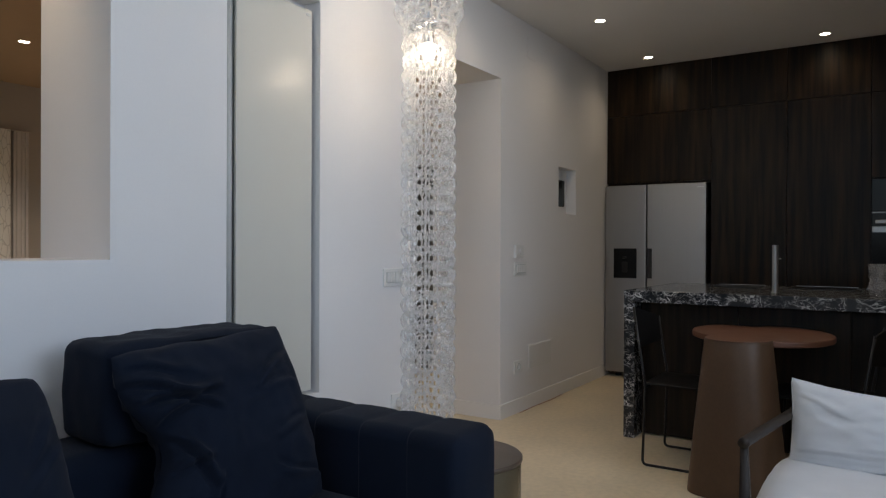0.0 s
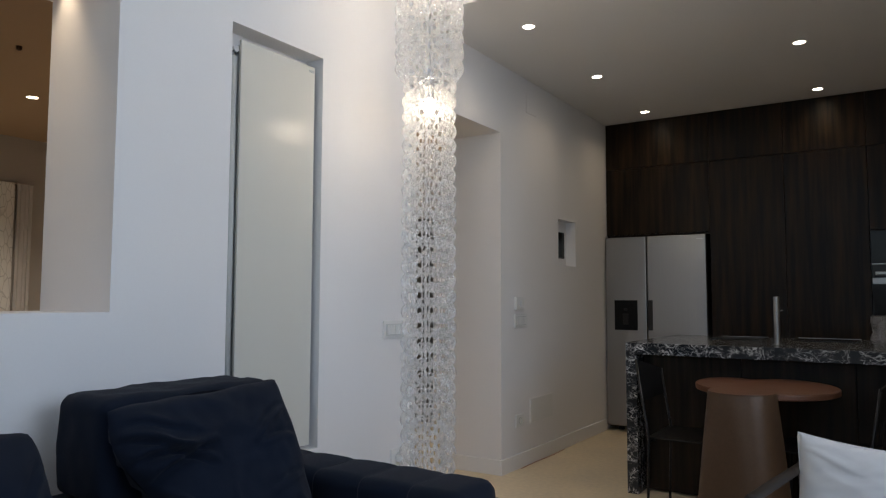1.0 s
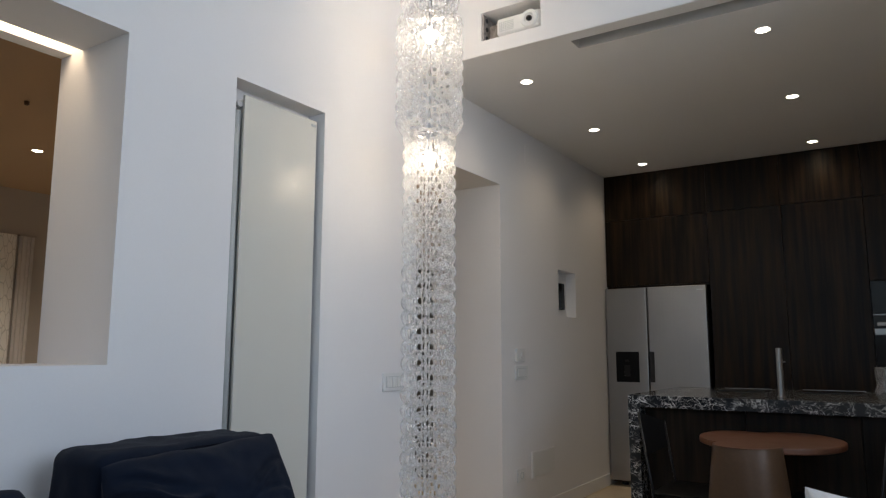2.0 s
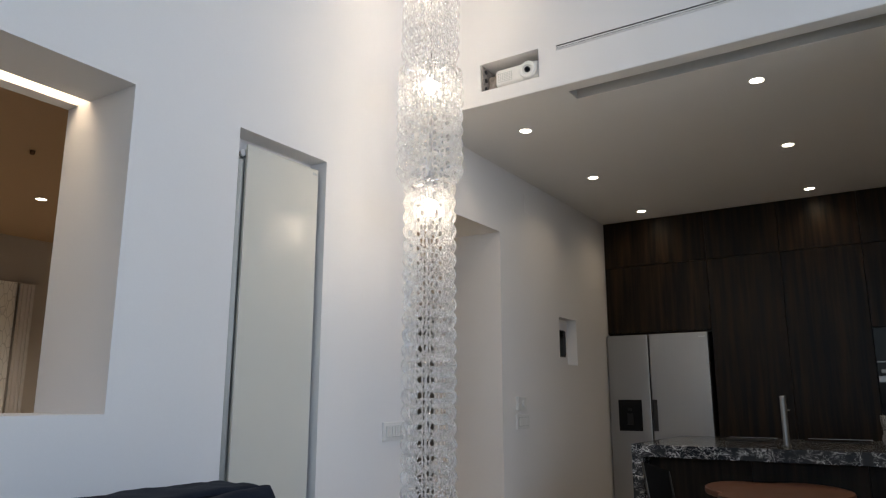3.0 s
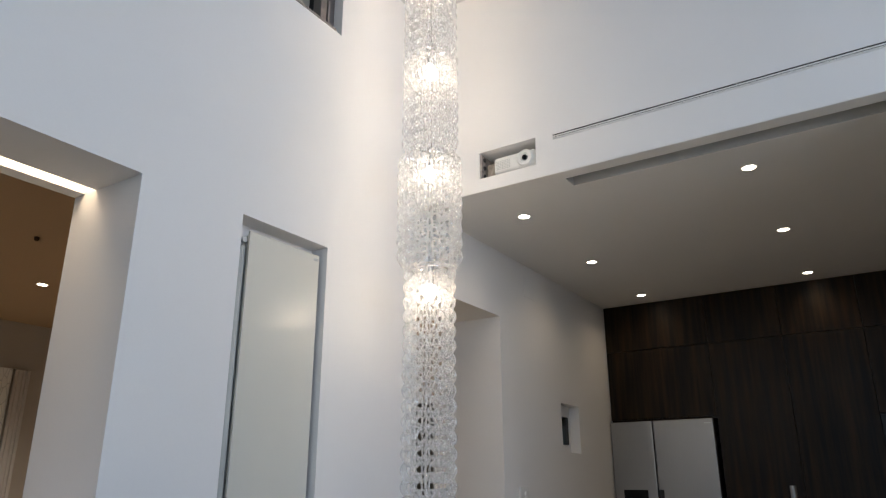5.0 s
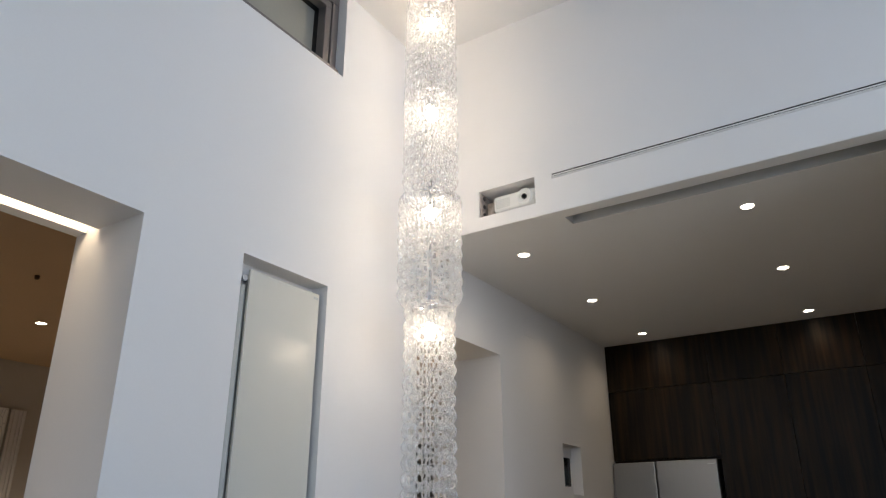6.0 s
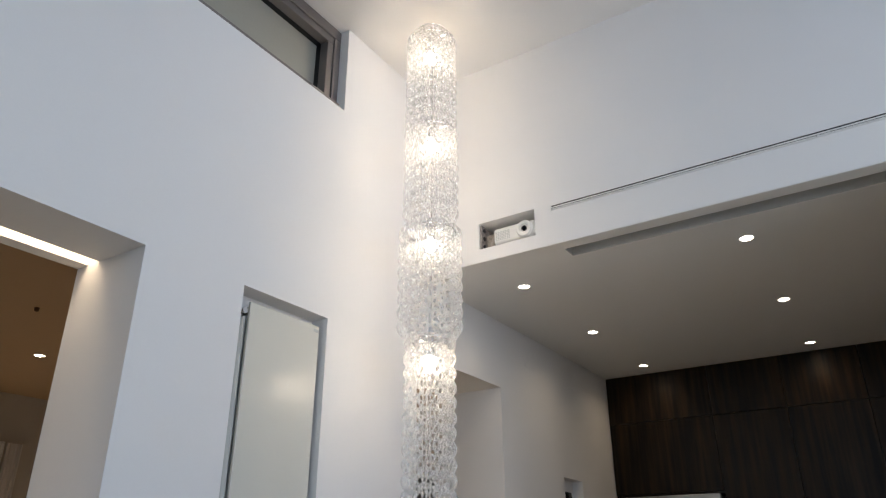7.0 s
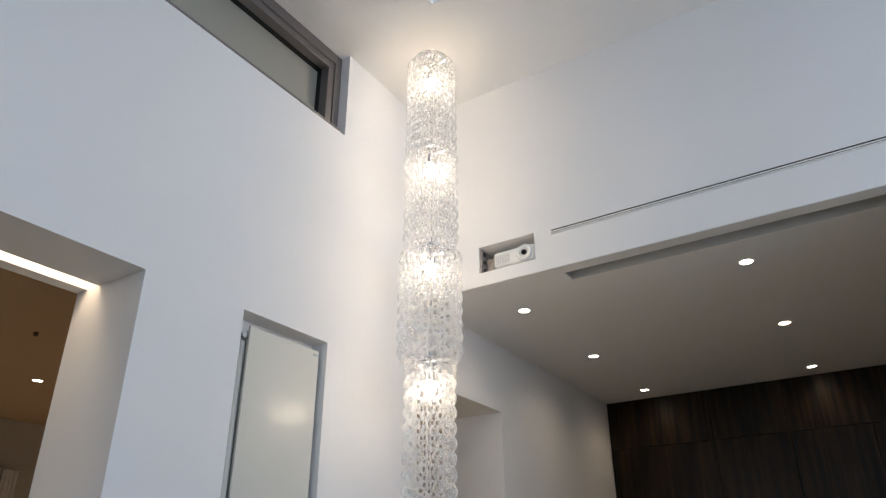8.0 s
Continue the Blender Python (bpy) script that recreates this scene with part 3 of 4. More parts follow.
# ---- kitchen island ----
island = thing("kitchen_island", "island with black veined marble top and dark veneer front", "kitchen island")
IY0, IY1 = -1.6, 1.527
part("worktop", boxed(4.55, 5.78, IY0, IY1, 0.882, 0.956, 0.0025), MARBLE, island, "thick black marble slab with white veins")
part("side_panel", boxed(4.5505, 5.7795, 1.455, IY1 - 0.0005, 0.0, 0.8815, 0.0025), MARBLE, island, "marble waterfall side")
part("body", boxed(4.71, 5.74, IY0 + 0.02, 1.454, 0.06, 0.8815), WENGE, island)
part("plinth", boxed(4.76, 5.70, IY0 + 0.03, 1.45, 0.0, 0.06), BLACK, island)
for y in (1.454, 0.85, 0.24, -0.37, -0.98):
    part("front_panel", boxed(4.686, 4.709, y - 0.604, y - 0.003, 0.012, 0.880, 0.0015), WENGE, island)

hob = thing("induction_hob", "flat black glass hob with a thin steel rim", "hob")
part("glass", boxed(5.37, 5.73, 0.26, 0.64, 0.957, 0.961, 0.001), SCREEN, hob)
part("rim", boxed(5.73, 5.738, 0.255, 0.645, 0.957, 0.963, 0.001), STEEL, hob)
part("rim", boxed(5.362, 5.37, 0.255, 0.645, 0.957, 0.9615, 0.001), BLACK_METAL, hob)
sink = thing("sink", "sink with a thin steel rim set in marble", "sink")
part("rim", boxed(5.69, 5.70, 0.84, 1.16, 0.957, 0.962, 0.001), STEEL, sink)
part("rim", boxed(5.30, 5.31, 0.84, 1.16, 0.957, 0.9615, 0.001), BLACK_METAL, sink)
part("basin", boxed(5.312, 5.688, 0.845, 1.155, 0.957, 0.959), BLACK_METAL, sink)

tap = thing("kitchen_tap", "cylindrical brushed steel tap on the marble island", "tap")
part("base_ring", lathe(bmesh.new(), 4.835, 0.663, [(0.026, 0.9562), (0.026, 0.962), (0.020, 0.964)], 20), STEEL, tap, smooth=True)
part("column", lathe(bmesh.new(), 4.835, 0.663, [(0.0185, 0.960), (0.0185, 1.250), (0.017, 1.2535)], 24), STEEL, tap)
part("spout", tube(bmesh.new(), rounded([(4.835, 0.663, 1.215), (5.02, 0.688, 1.215), (5.02, 0.688, 1.18)], 0.03), 0.011, 12), STEEL, tap, smooth=True)
part("lever", tube(bmesh.new(), [(4.835, 0.646, 1.168), (4.835, 0.630, 1.169)], 0.004, 8), STEEL, tap)

vase = thing("glass_vase", "twisted clear glass vase on the marble island", "vase")
bm = bmesh.new()
prof = [(0.036, 0.957), (0.042, 0.972), (0.052, 1.0), (0.046, 1.03), (0.038, 1.05), (0.047, 1.08), (0.052, 1.115), (0.050, 1.146)]
prof += [(r - 0.005, z) for r, z in prof[::-1][:-1]] + [(0.03, 0.97)]
lathe(bm, 4.77, 0.118, prof, 20)
for v in bm.verts:
    a = math.atan2(v.co.y - 0.118, v.co.x - 4.77) + (v.co.z - 0.95) * 9
    k = 1 + 0.10 * math.cos(5 * a)
    v.co.x, v.co.y = 4.77 + (v.co.x - 4.77) * k, 0.118 + (v.co.y - 0.118) * k
part("body", bm, clear_glass("clear_vase_glass", 0.35, (0.95, 0.95, 0.96), milk=0.07), vase, smooth=True)

# ---- wall fittings ----
radiator = thing("panel_radiator", "tall flat off-white radiator set in a wall niche", "radiator")
part("front_panel", boxed(2.126, 2.598, 2.443, 2.458, 0.53, 2.388, 0.003), LACQUER, radiator)
part("back_panel", boxed(2.14, 2.585, 2.475, 2.505, 0.55, 2.372, 0.003), GREY_PIPE, radiator)
part("collector", tube(bmesh.new(), [(2.106, 2.475, 0.53), (2.106, 2.475, 2.31)], 0.019, 12), GREY_PIPE, radiator, "grey upright pipe", smooth=True)
part("collector", tube(bmesh.new(), [(2.066, 2.492, 0.516), (2.066, 2.492, 2.26)], 0.014, 12), GREY_PIPE, radiator, "grey upright pipe", smooth=True)
part("valve", tube(bmesh.new(), [(2.128, 2.478, 2.338), (2.096, 2.466, 2.338)], 0.012, 12), CHROME, radiator, "chrome bleed valve", smooth=True)
part("valve_cap", tube(bmesh.new(), [(2.100, 2.466, 2.338), (2.100, 2.446, 2.338)], 0.015, 12), CHROME, radiator, "chrome valve cap")
for z in (0.70, 2.25):
    part("bracket", boxed(2.2, 2.52, 2.500, WALL + 0.111, z - 0.02, z + 0.02), GREY_PIPE, radiator)
for i in range(4):
    part("badge", boxed(2.556 + 0.009 * i, 2.563 + 0.009 * i, 2.4415, 2.444, 2.355, 2.368), GREY_PIPE, radiator, "small grey maker's mark")


def wall_plate(name, x0, x1, z0, z1, keys, label, category):
    """A cover plate on the long wall, with its keys."""
    t = thing(name, label, category)
    part("cover_plate", boxed(x0, x1, WALL - 0.010, WALL + 0.0005, z0, z1, 0.003), PLASTIC, t)
    w = (x1 - x0 - 0.05) / keys
    # grey backing stands in for the shadow gaps around the keys
    part("insert", boxed(x0 + 0.022, x1 - 0.022, WALL - 0.0112, WALL - 0.0095, z0 + 0.019, z1 - 0.019), GREY_PIPE, t)
    for i in range(keys):
        a = x0 + 0.025 + i * w
        part("key", boxed(a + 0.002, a + w - 0.002, WALL - 0.0165, WALL - 0.009, z0 + 0.022, z1 - 0.022, 0.0015), PLASTIC, t)
    return t


wall_plate("light_switch", 3.125, 3.320, 1.013, 1.112, 6, "white switch plate with six narrow keys", "switch")
wall_plate("light_switch", 4.702, 4.902, 1.022, 1.124, 4, "white switch plate with four keys by the passage", "switch")
thermo = thing("thermostat", "small white room thermostat on the wall", "thermostat")
part("housing", boxed(4.700, 4.832, WALL - 0.022, WALL + 0.0005, 1.152, 1.249, 0.006), PLASTIC, thermo)
part("dial", lathe(bmesh.new(), 0, 0, [(0.022, 0), (0.022, 0.008), (0.018, 0.011)], 20), PLASTIC, thermo).matrix_basis = pose(4.775, WALL - 0.0215, 1.20, 90, 0, 0)


def socket(x0, x1, z0, z1, label):
    t = thing("power_socket", label, "socket")
    part("cover_plate", boxed(x0, x1, WALL - 0.010, WALL + 0.0005, z0, z1, 0.003), PLASTIC, t)
    cx, cz = (x0 + x1) / 2, (z0 + z1) / 2
    bm = bmesh.new()
    rings = [ring(bm, 0, 0, z, r, 20) for r, z in ((0.026, 0.0), (0.026, 0.004), (0.022, 0.004), (0.020, -0.008))]
    for a, b in zip(rings, rings[1:]):
        bridge(bm, a, b)
    bm.faces.new(rings[-1])
    part("insert", bm, GREY_PIPE, t).matrix_basis = pose(cx, WALL - 0.0105, cz, 90, 0, 0)
    return t


socket(4.712, 4.835, 0.296, 0.389, "white wall socket above the baseboard")
socket(3.204, 3.325, 0.305, 0.405, "white wall socket with a plug in it")
plug = thing("plug", "white plug with its cord in the socket", "plug")
part("head", boxed(3.235, 3.285, WALL - 0.062, WALL - 0.012, 0.330, 0.372, 0.008), PLASTIC, plug)
part("cord", tube(bmesh.new(), rounded([(3.258, WALL - 0.06, 0.35), (3.24, WALL - 0.10, 0.34), (3.22, WALL - 0.09, 0.2), (3.20, WALL - 0.03, 0.01), (2.9, WALL - 0.04, 0.006)], 0.03), 0.004, 8), PLASTIC, plug, smooth=True)
hatch = thing("inspection_hatch", "flush white inspection hatch low on the wall", "hatch")
part("frame", boxed(4.949, 5.362, WALL - 0.005, WALL + 0.0005, 0.294, 0.486, 0.001), TRIM, hatch)
part("lid", boxed(4.956, 5.355, WALL - 0.009, WALL - 0.004, 0.301, 0.479, 0.002), PLASTIC, hatch)
hatch2 = thing("access_cover", "flush white access cover high on the wall", "hatch")
part("lid", boxed(4.918, 5.10, WALL - 0.003, WALL + 0.0005, 2.68, 2.84, 0.001), PAINT, hatch2)
screen = thing("wall_touchscreen", "dark touch screen set in a small wall niche", "screen")
part("housing", boxed(5.545, 5.800, WALL + 0.068, WALL + 0.0895, 1.585, 1.815, 0.004), BLACK, screen)
part("display", boxed(5.552, 5.793, WALL + 0.064, WALL + 0.069, 1.592, 1.808, 0.002), SCREEN, screen)
cable = thing("cable", "thin reddish cable lying along the baseboard", "cable")
RED = material("dull_red_rubber", (0.42, 0.24, 0.19), rough=0.5, vary=0.05)
part("cord", tube(bmesh.new(), [(4.75, WALL - 0.03, 0.004), (5.0, WALL - 0.022, 0.004), (5.3, WALL - 0.035, 0.004), (5.55, WALL - 0.024, 0.004)], 0.0028, 8), RED, cable, smooth=True)

# ---- projector niche and air slot ----
projector = thing("projector", "white video projector standing in a wall niche", "projector")
PX, PY0, PY1, PZ = FASCIA + 0.012, 1.590, 1.868, 3.043
part("body", boxed(PX, PX + 0.22, PY0, PY1, PZ, PZ + 0.104, 0.018, segments=4), PLASTIC, projector, smooth=False)
lens = lathe(bmesh.new(), 0, 0, [(0.054, 0), (0.053, 0.012), (0.046, 0.020), (0.031, 0.018), (0.026, 0.008)], 28)
hous = part("lens_housing", lens, PLASTIC, projector)
hous.matrix_basis = pose(PX + 0.006, 1.655, PZ + 0.054, 0, -90, 0)
part("lens_ring", lathe(bmesh.new(), 0, 0, [(0.017, 0.006), (0.017, 0.017), (0.015, 0.017), (0.012, 0.010)], 24), BLACK, hous)
part("lens", lathe(bmesh.new(), 0, 0, [(0.012, 0.008), (0.010, 0.014), (0.009, 0.017), (0.002, 0.018)], 20), SCREEN, hous, smooth=True)
part("sensor_window", boxed(PX - 0.002, PX + 0.004, 1.612, 1.628, PZ + 0.060, PZ + 0.073, 0.001), BLACK, projector)
for i in range(8):
    for j in range(6):
        part("vent_slot", boxed(PX - 0.0015, PX + 0.003, 1.756 + 0.012 * i, 1.764 + 0.012 * i, PZ + 0.020 + 0.010 * j, PZ + 0.0255 + 0.010 * j), GREY_PIPE, projector)
for y in (PY0 + 0.04, PY1 - 0.04):
    part("foot", lathe(bmesh.new(), PX + 0.04, y, [(0.012, PZ - 0.0155), (0.012, PZ - 0.004), (0.008, PZ + 0.004)], 12), BLACK, projector)
    part("foot", lathe(bmesh.new(), PX + 0.18, y, [(0.012, PZ - 0.0155), (0.012, PZ - 0.004), (0.008, PZ + 0.004)], 12), BLACK, projector)
ZINC = material("zinc_plate", (0.36, 0.32, 0.29), rough=0.45, metal=0.3, vary=0.5, scale=30)
bracket = thing("wall_box", "grey zinc junction box on the niche side", "box")
part("back_plate", boxed(FASCIA + 0.01, FASCIA + 0.20, 1.950, 1.9615, 3.032, 3.198, 0.002), ZINC, bracket)
part("housing", boxed(FASCIA + 0.08, FASCIA + 0.19, 1.895, 1.950, 3.0295, 3.150, 0.004), ZINC, bracket)
for z in (3.06, 3.115, 3.17):
    part("plug_hole", lathe(bmesh.new(), 0, 0, [(0.014, 0), (0.014, 0.004), (0.010, 0.004)], 14), BLACK, bracket).matrix_basis = pose(FASCIA + 0.045, 1.950, z, 90, 0, 0)

casing = thing("screen_casing", "grey projection screen casing, with liners standing in for shade in the ceiling slot", "projection screen")
CASING_SHADE_GREY = material("casing_and_shade_grey", (0.46, 0.45, 0.43), rough=0.7, vary=0.04)
part("housing", boxed(COVE[0] + 0.03, COVE[1] - 0.012, COVE[2] + 0.02, COVE[3] - 0.02, LOW + 0.075, LOW + 0.15, 0.004), CASING_SHADE_GREY, casing)
# added liners: their grey puts the shade of the slot's sides into colour
part("side_liner", boxed(COVE[1] - 0.006, COVE[1] - 0.0005, COVE[2] + 0.002, COVE[3] - 0.002, LOW - 0.002, LOW + 0.155), CASING_SHADE_GREY, casing)
part("end_liner", boxed(COVE[0] + 0.002, COVE[1] - 0.0065, COVE[3] - 0.005, COVE[3] - 0.0005, LOW - 0.002, LOW + 0.155), CASING_SHADE_GREY, casing)

SECTION = 1.017


def air_slot():
    t = thing("air_diffuser", "long slim white air slot with a dark gap", "air diffuser", "air slots over the kitchen")
    part("backing", boxed(-0.0015, 0.001, -SECTION, 0, -0.013, 0.013), BLACK, t, "dark gap behind the blades")
    part("rail", boxed(-0.006, 0.001, -SECTION + 0.002, -0.002, 0.0125, 0.0155, 0.0006), TRIM, t)
    part("blade", boxed(-0.006, -0.001, -SECTION + 0.002, -0.002, -0.003, 0.0045, 0.0012), TRIM, t)
    part("blade", boxed(-0.005, -0.001, -SECTION + 0.002, -0.002, -0.0105, -0.0065, 0.0012), TRIM, t)
    part("rail", boxed(-0.006, 0.001, -SECTION + 0.002, -0.002, -0.0165, -0.0128, 0.0006), TRIM, t)
    part("end_cap", boxed(-0.008, 0.001, -0.0018, 0.0012, -0.0165, 0.0155, 0.0004), TRIM, t)
    return t


slot = air_slot()
slot.matrix_basis = pose(FASCIA, 1.468, 3.176)
for k in range(1, 5):
    copy_thing(slot, pose(FASCIA, 1.468 - k * SECTION, 3.176))

# ---- dining corner ----
table = thing("dining_table", "red-brown kidney table on a bronze cone base", "table")
bm = bmesh.new()
rows = []
turn_base = math.atan2(-0.972, -0.236)
for q in (0.0, 0.01, 0.12, 0.25, 0.4, 0.55, 0.7, 0.85, 0.99, 1.0):
    power = 4.2 - 2.2 * q
    size = 0.208 * (1 - q) + 0.160 * q - (0.002 if q in (0.0, 1.0) else 0.0)
    row = []
    for i in range(72):
        a = 2 * math.pi * i / 72
        c, sn = math.cos(a), math.sin(a)
        rr = size / (abs(c) ** power + abs(sn) ** power) ** (1 / power)
        row.append(bm.verts.new((3.845 + rr * math.cos(a + turn_base), 0.70 + rr * math.sin(a + turn_base), 0.776 * q)))
    rows.append(row)
for a, b in zip(rows, rows[1:]):
    bridge(bm, a, b)
bm.faces.new(rows[0][::-1])
bm.faces.new(rows[-1])
part("base", bm, BRONZE, table, "bronze-brown metal base, square at the foot and round at the top")
bm = bmesh.new()
outline = []
for i in range(72):
    a = 2 * math.pi * i / 72
    dent = 0.13 * math.exp(-((math.atan2(math.sin(a - 0.22), math.cos(a - 0.22))) / 0.36) ** 2)
    rr = 1 / math.hypot(math.cos(a) / 0.41, math.sin(a) / 0.365) - dent
    x, y = rr * math.cos(a), rr * math.sin(a)
    outline.append((4.265 + x, 0.655 + y + 0.10 * x))
rows = []
for inset, z in ((0.012, 0.738), (0.002, 0.741), (0.0, 0.746), (0.0, 0.763), (0.002, 0.768), (0.006, 0.770)):
    rows.append([bm.verts.new((4.2 + (x - 4.2) * (1 - inset * 2.4), 0.655 + (y - 0.655) * (1 - inset * 2.4), z)) for x, y in outline])
for a, b in zip(rows, rows[1:]):
    bridge(bm, a, b)
bm.faces.new(rows[0][::-1])
bm.faces.new(rows[-1])
part("top_inlay", lathe(bmesh.new(), 3.84, 0.70, [(0.158, 0.7762), (0.1575, 0.778)], 48), RUST, table, "red-brown inlay on the base")
part("tabletop", bm, RUST, table, "kidney-shaped red-brown top")


def dining_chair():
    """Faces +x; width along y; origin on the floor under the back."""
    t = thing("dining_chair", "black leather chair on a thin black steel sled", "chair", "chairs at the table")
    r = 0.0075
    for s in (-1, 1):
        y = 0.225 * s
        pts = rounded([(-0.040, y, 0.80), (0.015, y, 0.46), (0.0, y, r), (0.46, y, r), (0.44, y, 0.455)], 0.03)
        part("leg_frame", tube(bmesh.new(), pts, r, 10), BLACK_METAL, t, smooth=True)
    for x, z in ((0.02, 0.447), (0.42, 0.447)):
        part("cross_bar", tube(bmesh.new(), [(x, -0.225, z), (x, 0.225, z)], r * 0.9, 10), BLACK_METAL, t)
    bm = bmesh.new()
    n = 14
    for dz in (0.0, 0.009):
        for i in range(n + 1):
            for j in range(n + 1):
                u, v = i / n, j / n
                sag = -0.016 * math.sin(math.pi * u) * math.sin(math.pi * v)
                bm.verts.new((0.0 + 0.45 * u, -0.22 + 0.44 * v, 0.458 + sag + dz))
    bm.verts.ensure_lookup_table()
    m1 = (n + 1) ** 2
    idx = lambda i, j, k: bm.verts[k * m1 + i * (n + 1) + j]
    for i in range(n):
        for j in range(n):
            bm.faces.new((idx(i, j, 0), idx(i, j + 1, 0), idx(i + 1, j + 1, 0), idx(i + 1, j, 0)))
            bm.faces.new((idx(i, j, 1), idx(i + 1, j, 1), idx(i + 1, j + 1, 1), idx(i, j + 1, 1)))
    for i in range(n):
        for a, b in (((i, 0), (i + 1, 0)), ((i, n), (i + 1, n)), ((0, i), (0, i + 1)), ((n, i), (n, i + 1))):
            bm.faces.new((idx(*a, 0), idx(*b, 0), idx(*b, 1), idx(*a, 1)))
    part("seat", bm, LEATHER, t, "sagging black leather seat", smooth=True)
    bm = bmesh.new()
    n = 20
    cols = []
    for j in range(n + 1):
        v = j / n * 2 - 1
        fold = -0.075 * (1 - abs(v)) ** 1.0
        cut = 0.030 * abs(v)
        quad = []
        for off, z in ((0, 0.632 + cut * 1.2), (0, 0.878 - 2.2 * cut), (0.010, 0.878 - 2.2 * cut), (0.010, 0.632 + cut * 1.2)):
            quad.append(bm.verts.new((-0.025 - (z - 0.65) * 0.14 + fold + off, 0.228 * v, z)))
        cols.append(quad)
    for a, b in zip(cols, cols[1:]):
        bridge(bm, a, b)
    bm.faces.new(cols[0][::-1])
    bm.faces.new(cols[-1])
    rest = part("backrest", bm, LEATHER, t, "folded black leather back")
    # pale tubes paint the thin highlights along the back's edges and fold
    for v in (-1.0, 0.0, 1.0):
        z0, z1 = 0.632 + 0.036 * abs(v), 0.878 - 0.066 * abs(v)
        edge = [(-0.025 - (z - 0.65) * 0.14 - 0.075 * (1 - abs(v)) + 0.012, 0.229 * v, z) for z in (z0, z1)]
        part("seam", tube(bmesh.new(), edge, 0.0022, 6), EDGE_HIGHLIGHT, rest, "pale line that paints the highlight on the leather edge")
    return t


chair = dining_chair()
chair.matrix_basis = pose(4.235, 1.235, 0, 0, 0, -90)
copy_thing(chair, pose(4.235, 0.135, 0, 0, 0, 86))

# ---- soft things ----


def grid_cushion(w, h, t, n=34, puff=2.6, wrinkle=0.010, seed=0, corner=0.04, slump=0.0, creases=(), round_off=0.09, pinch=0.0):
    """A stuffed cushion in the x-z plane, y its thickness. creases: (u, v, degrees, length, depth) of sharp folds."""
    bm = bmesh.new()
    for s in (-1, 1):
        rows = []
        for i in range(n + 1):
            row = []
            for j in range(n + 1):
                u, v = 2 * i / n - 1, 2 * j / n - 1
                prof = max(0.0, (1 - abs(u) ** puff) * (1 - abs(v) ** puff)) ** 0.5
                pull = 1 - round_off * abs(u * v) ** 4
                x = w / 2 * u * (1 - corner * (1 - v * v)) * pull
                z = h / 2 * v * (1 - corner * (1 - u * u)) * pull
                p = Vector((u * 1.3 + seed * 7.1, v * 1.3 + s * 3.3, seed * 1.9))
                d = wrinkle * (0.9 * noise.noise(p) + 0.8 * (0.6 - abs(noise.noise(p * 1.9))) + 0.25 * noise.noise(p * 5.0))
                for cu, cv, deg, length, depth in creases:
                    du, dv = u - cu, v - cv
                    along = du * math.cos(radians(deg)) + dv * math.sin(radians(deg))
                    across = -du * math.sin(radians(deg)) + dv * math.cos(radians(deg)) + 0.05 * math.sin(along * 5 + cu * 9)
                    k = along / length
                    if -0.2 < k < 1:
                        fade = max(0.0, math.sin(math.pi * min(1, (k + 0.2) / 1.2))) ** 0.7
                        d += depth * fade * (math.exp(-((across - 0.05) / 0.05) ** 2) - 1.2 * math.exp(-(across / 0.032) ** 2))
                edge = min(1.0, 3.0 * prof)
                y = s * (t / 2 * prof + d * edge)
                x += pinch * max(0.0, -u) * math.exp(-((v + 0.02) / 0.38) ** 2)
                z -= slump * (1 - u * u) * max(0, v) * h * 0.5
                x += 0.25 * wrinkle * noise.noise(p * 2.3 + Vector((9, 0, 0)))
                z += 0.3 * wrinkle * noise.noise(p * 2.3 + Vector((0, 9, 0)))
                row.append(bm.verts.new((x, y, z)))
            rows.append(row)
        for i in range(n):
            for j in range(n):
                f = (rows[i][j], rows[i + 1][j], rows[i + 1][j + 1], rows[i][j + 1])
                bm.faces.new(f if s < 0 else f[::-1])
    bmesh.ops.remove_doubles(bm, verts=bm.verts, dist=0.0012)
    return bm


def soft_box(x0, x1, y0, y1, z0, z1, r=0.05, n=12, bulge=0.02, wrinkle=0.006, seed=0.0):
    """An upholstered block: a rounded box with swollen faces and soft creases."""
    bm = bmesh.new()
    bmesh.ops.create_cube(bm, size=2.0)
    bmesh.ops.subdivide_edges(bm, edges=bm.edges[:], cuts=n, use_grid_fill=True)
    c = Vector(((x0 + x1) / 2, (y0 + y1) / 2, (z0 + z1) / 2))
    half = Vector(((x1 - x0) / 2, (y1 - y0) / 2, (z1 - z0) / 2))
    for v in bm.verts:
        u = v.co.copy()
        p = Vector([u[i] * half[i] for i in range(3)])
        core = Vector([max(-(half[i] - r), min(half[i] - r, p[i])) for i in range(3)])
        out = (p - core)
        nrm = out.normalized() if out.length > 1e-6 else Vector((0, 0, 1))
        q = core + nrm * r
        sw = (1 - u.x ** 2) * (1 - u.y ** 2) + (1 - u.y ** 2) * (1 - u.z ** 2) + (1 - u.x ** 2) * (1 - u.z ** 2)
        q += nrm * (bulge * min(1, sw))
        w = q * 5.5 + Vector((seed * 3.7, seed, seed * 2.1))
        q += nrm * wrinkle * (1.3 * (0.75 - abs(noise.noise(w))) + 0.6 * noise.noise(w * 2.7))
        v.co = c + q
    return bm


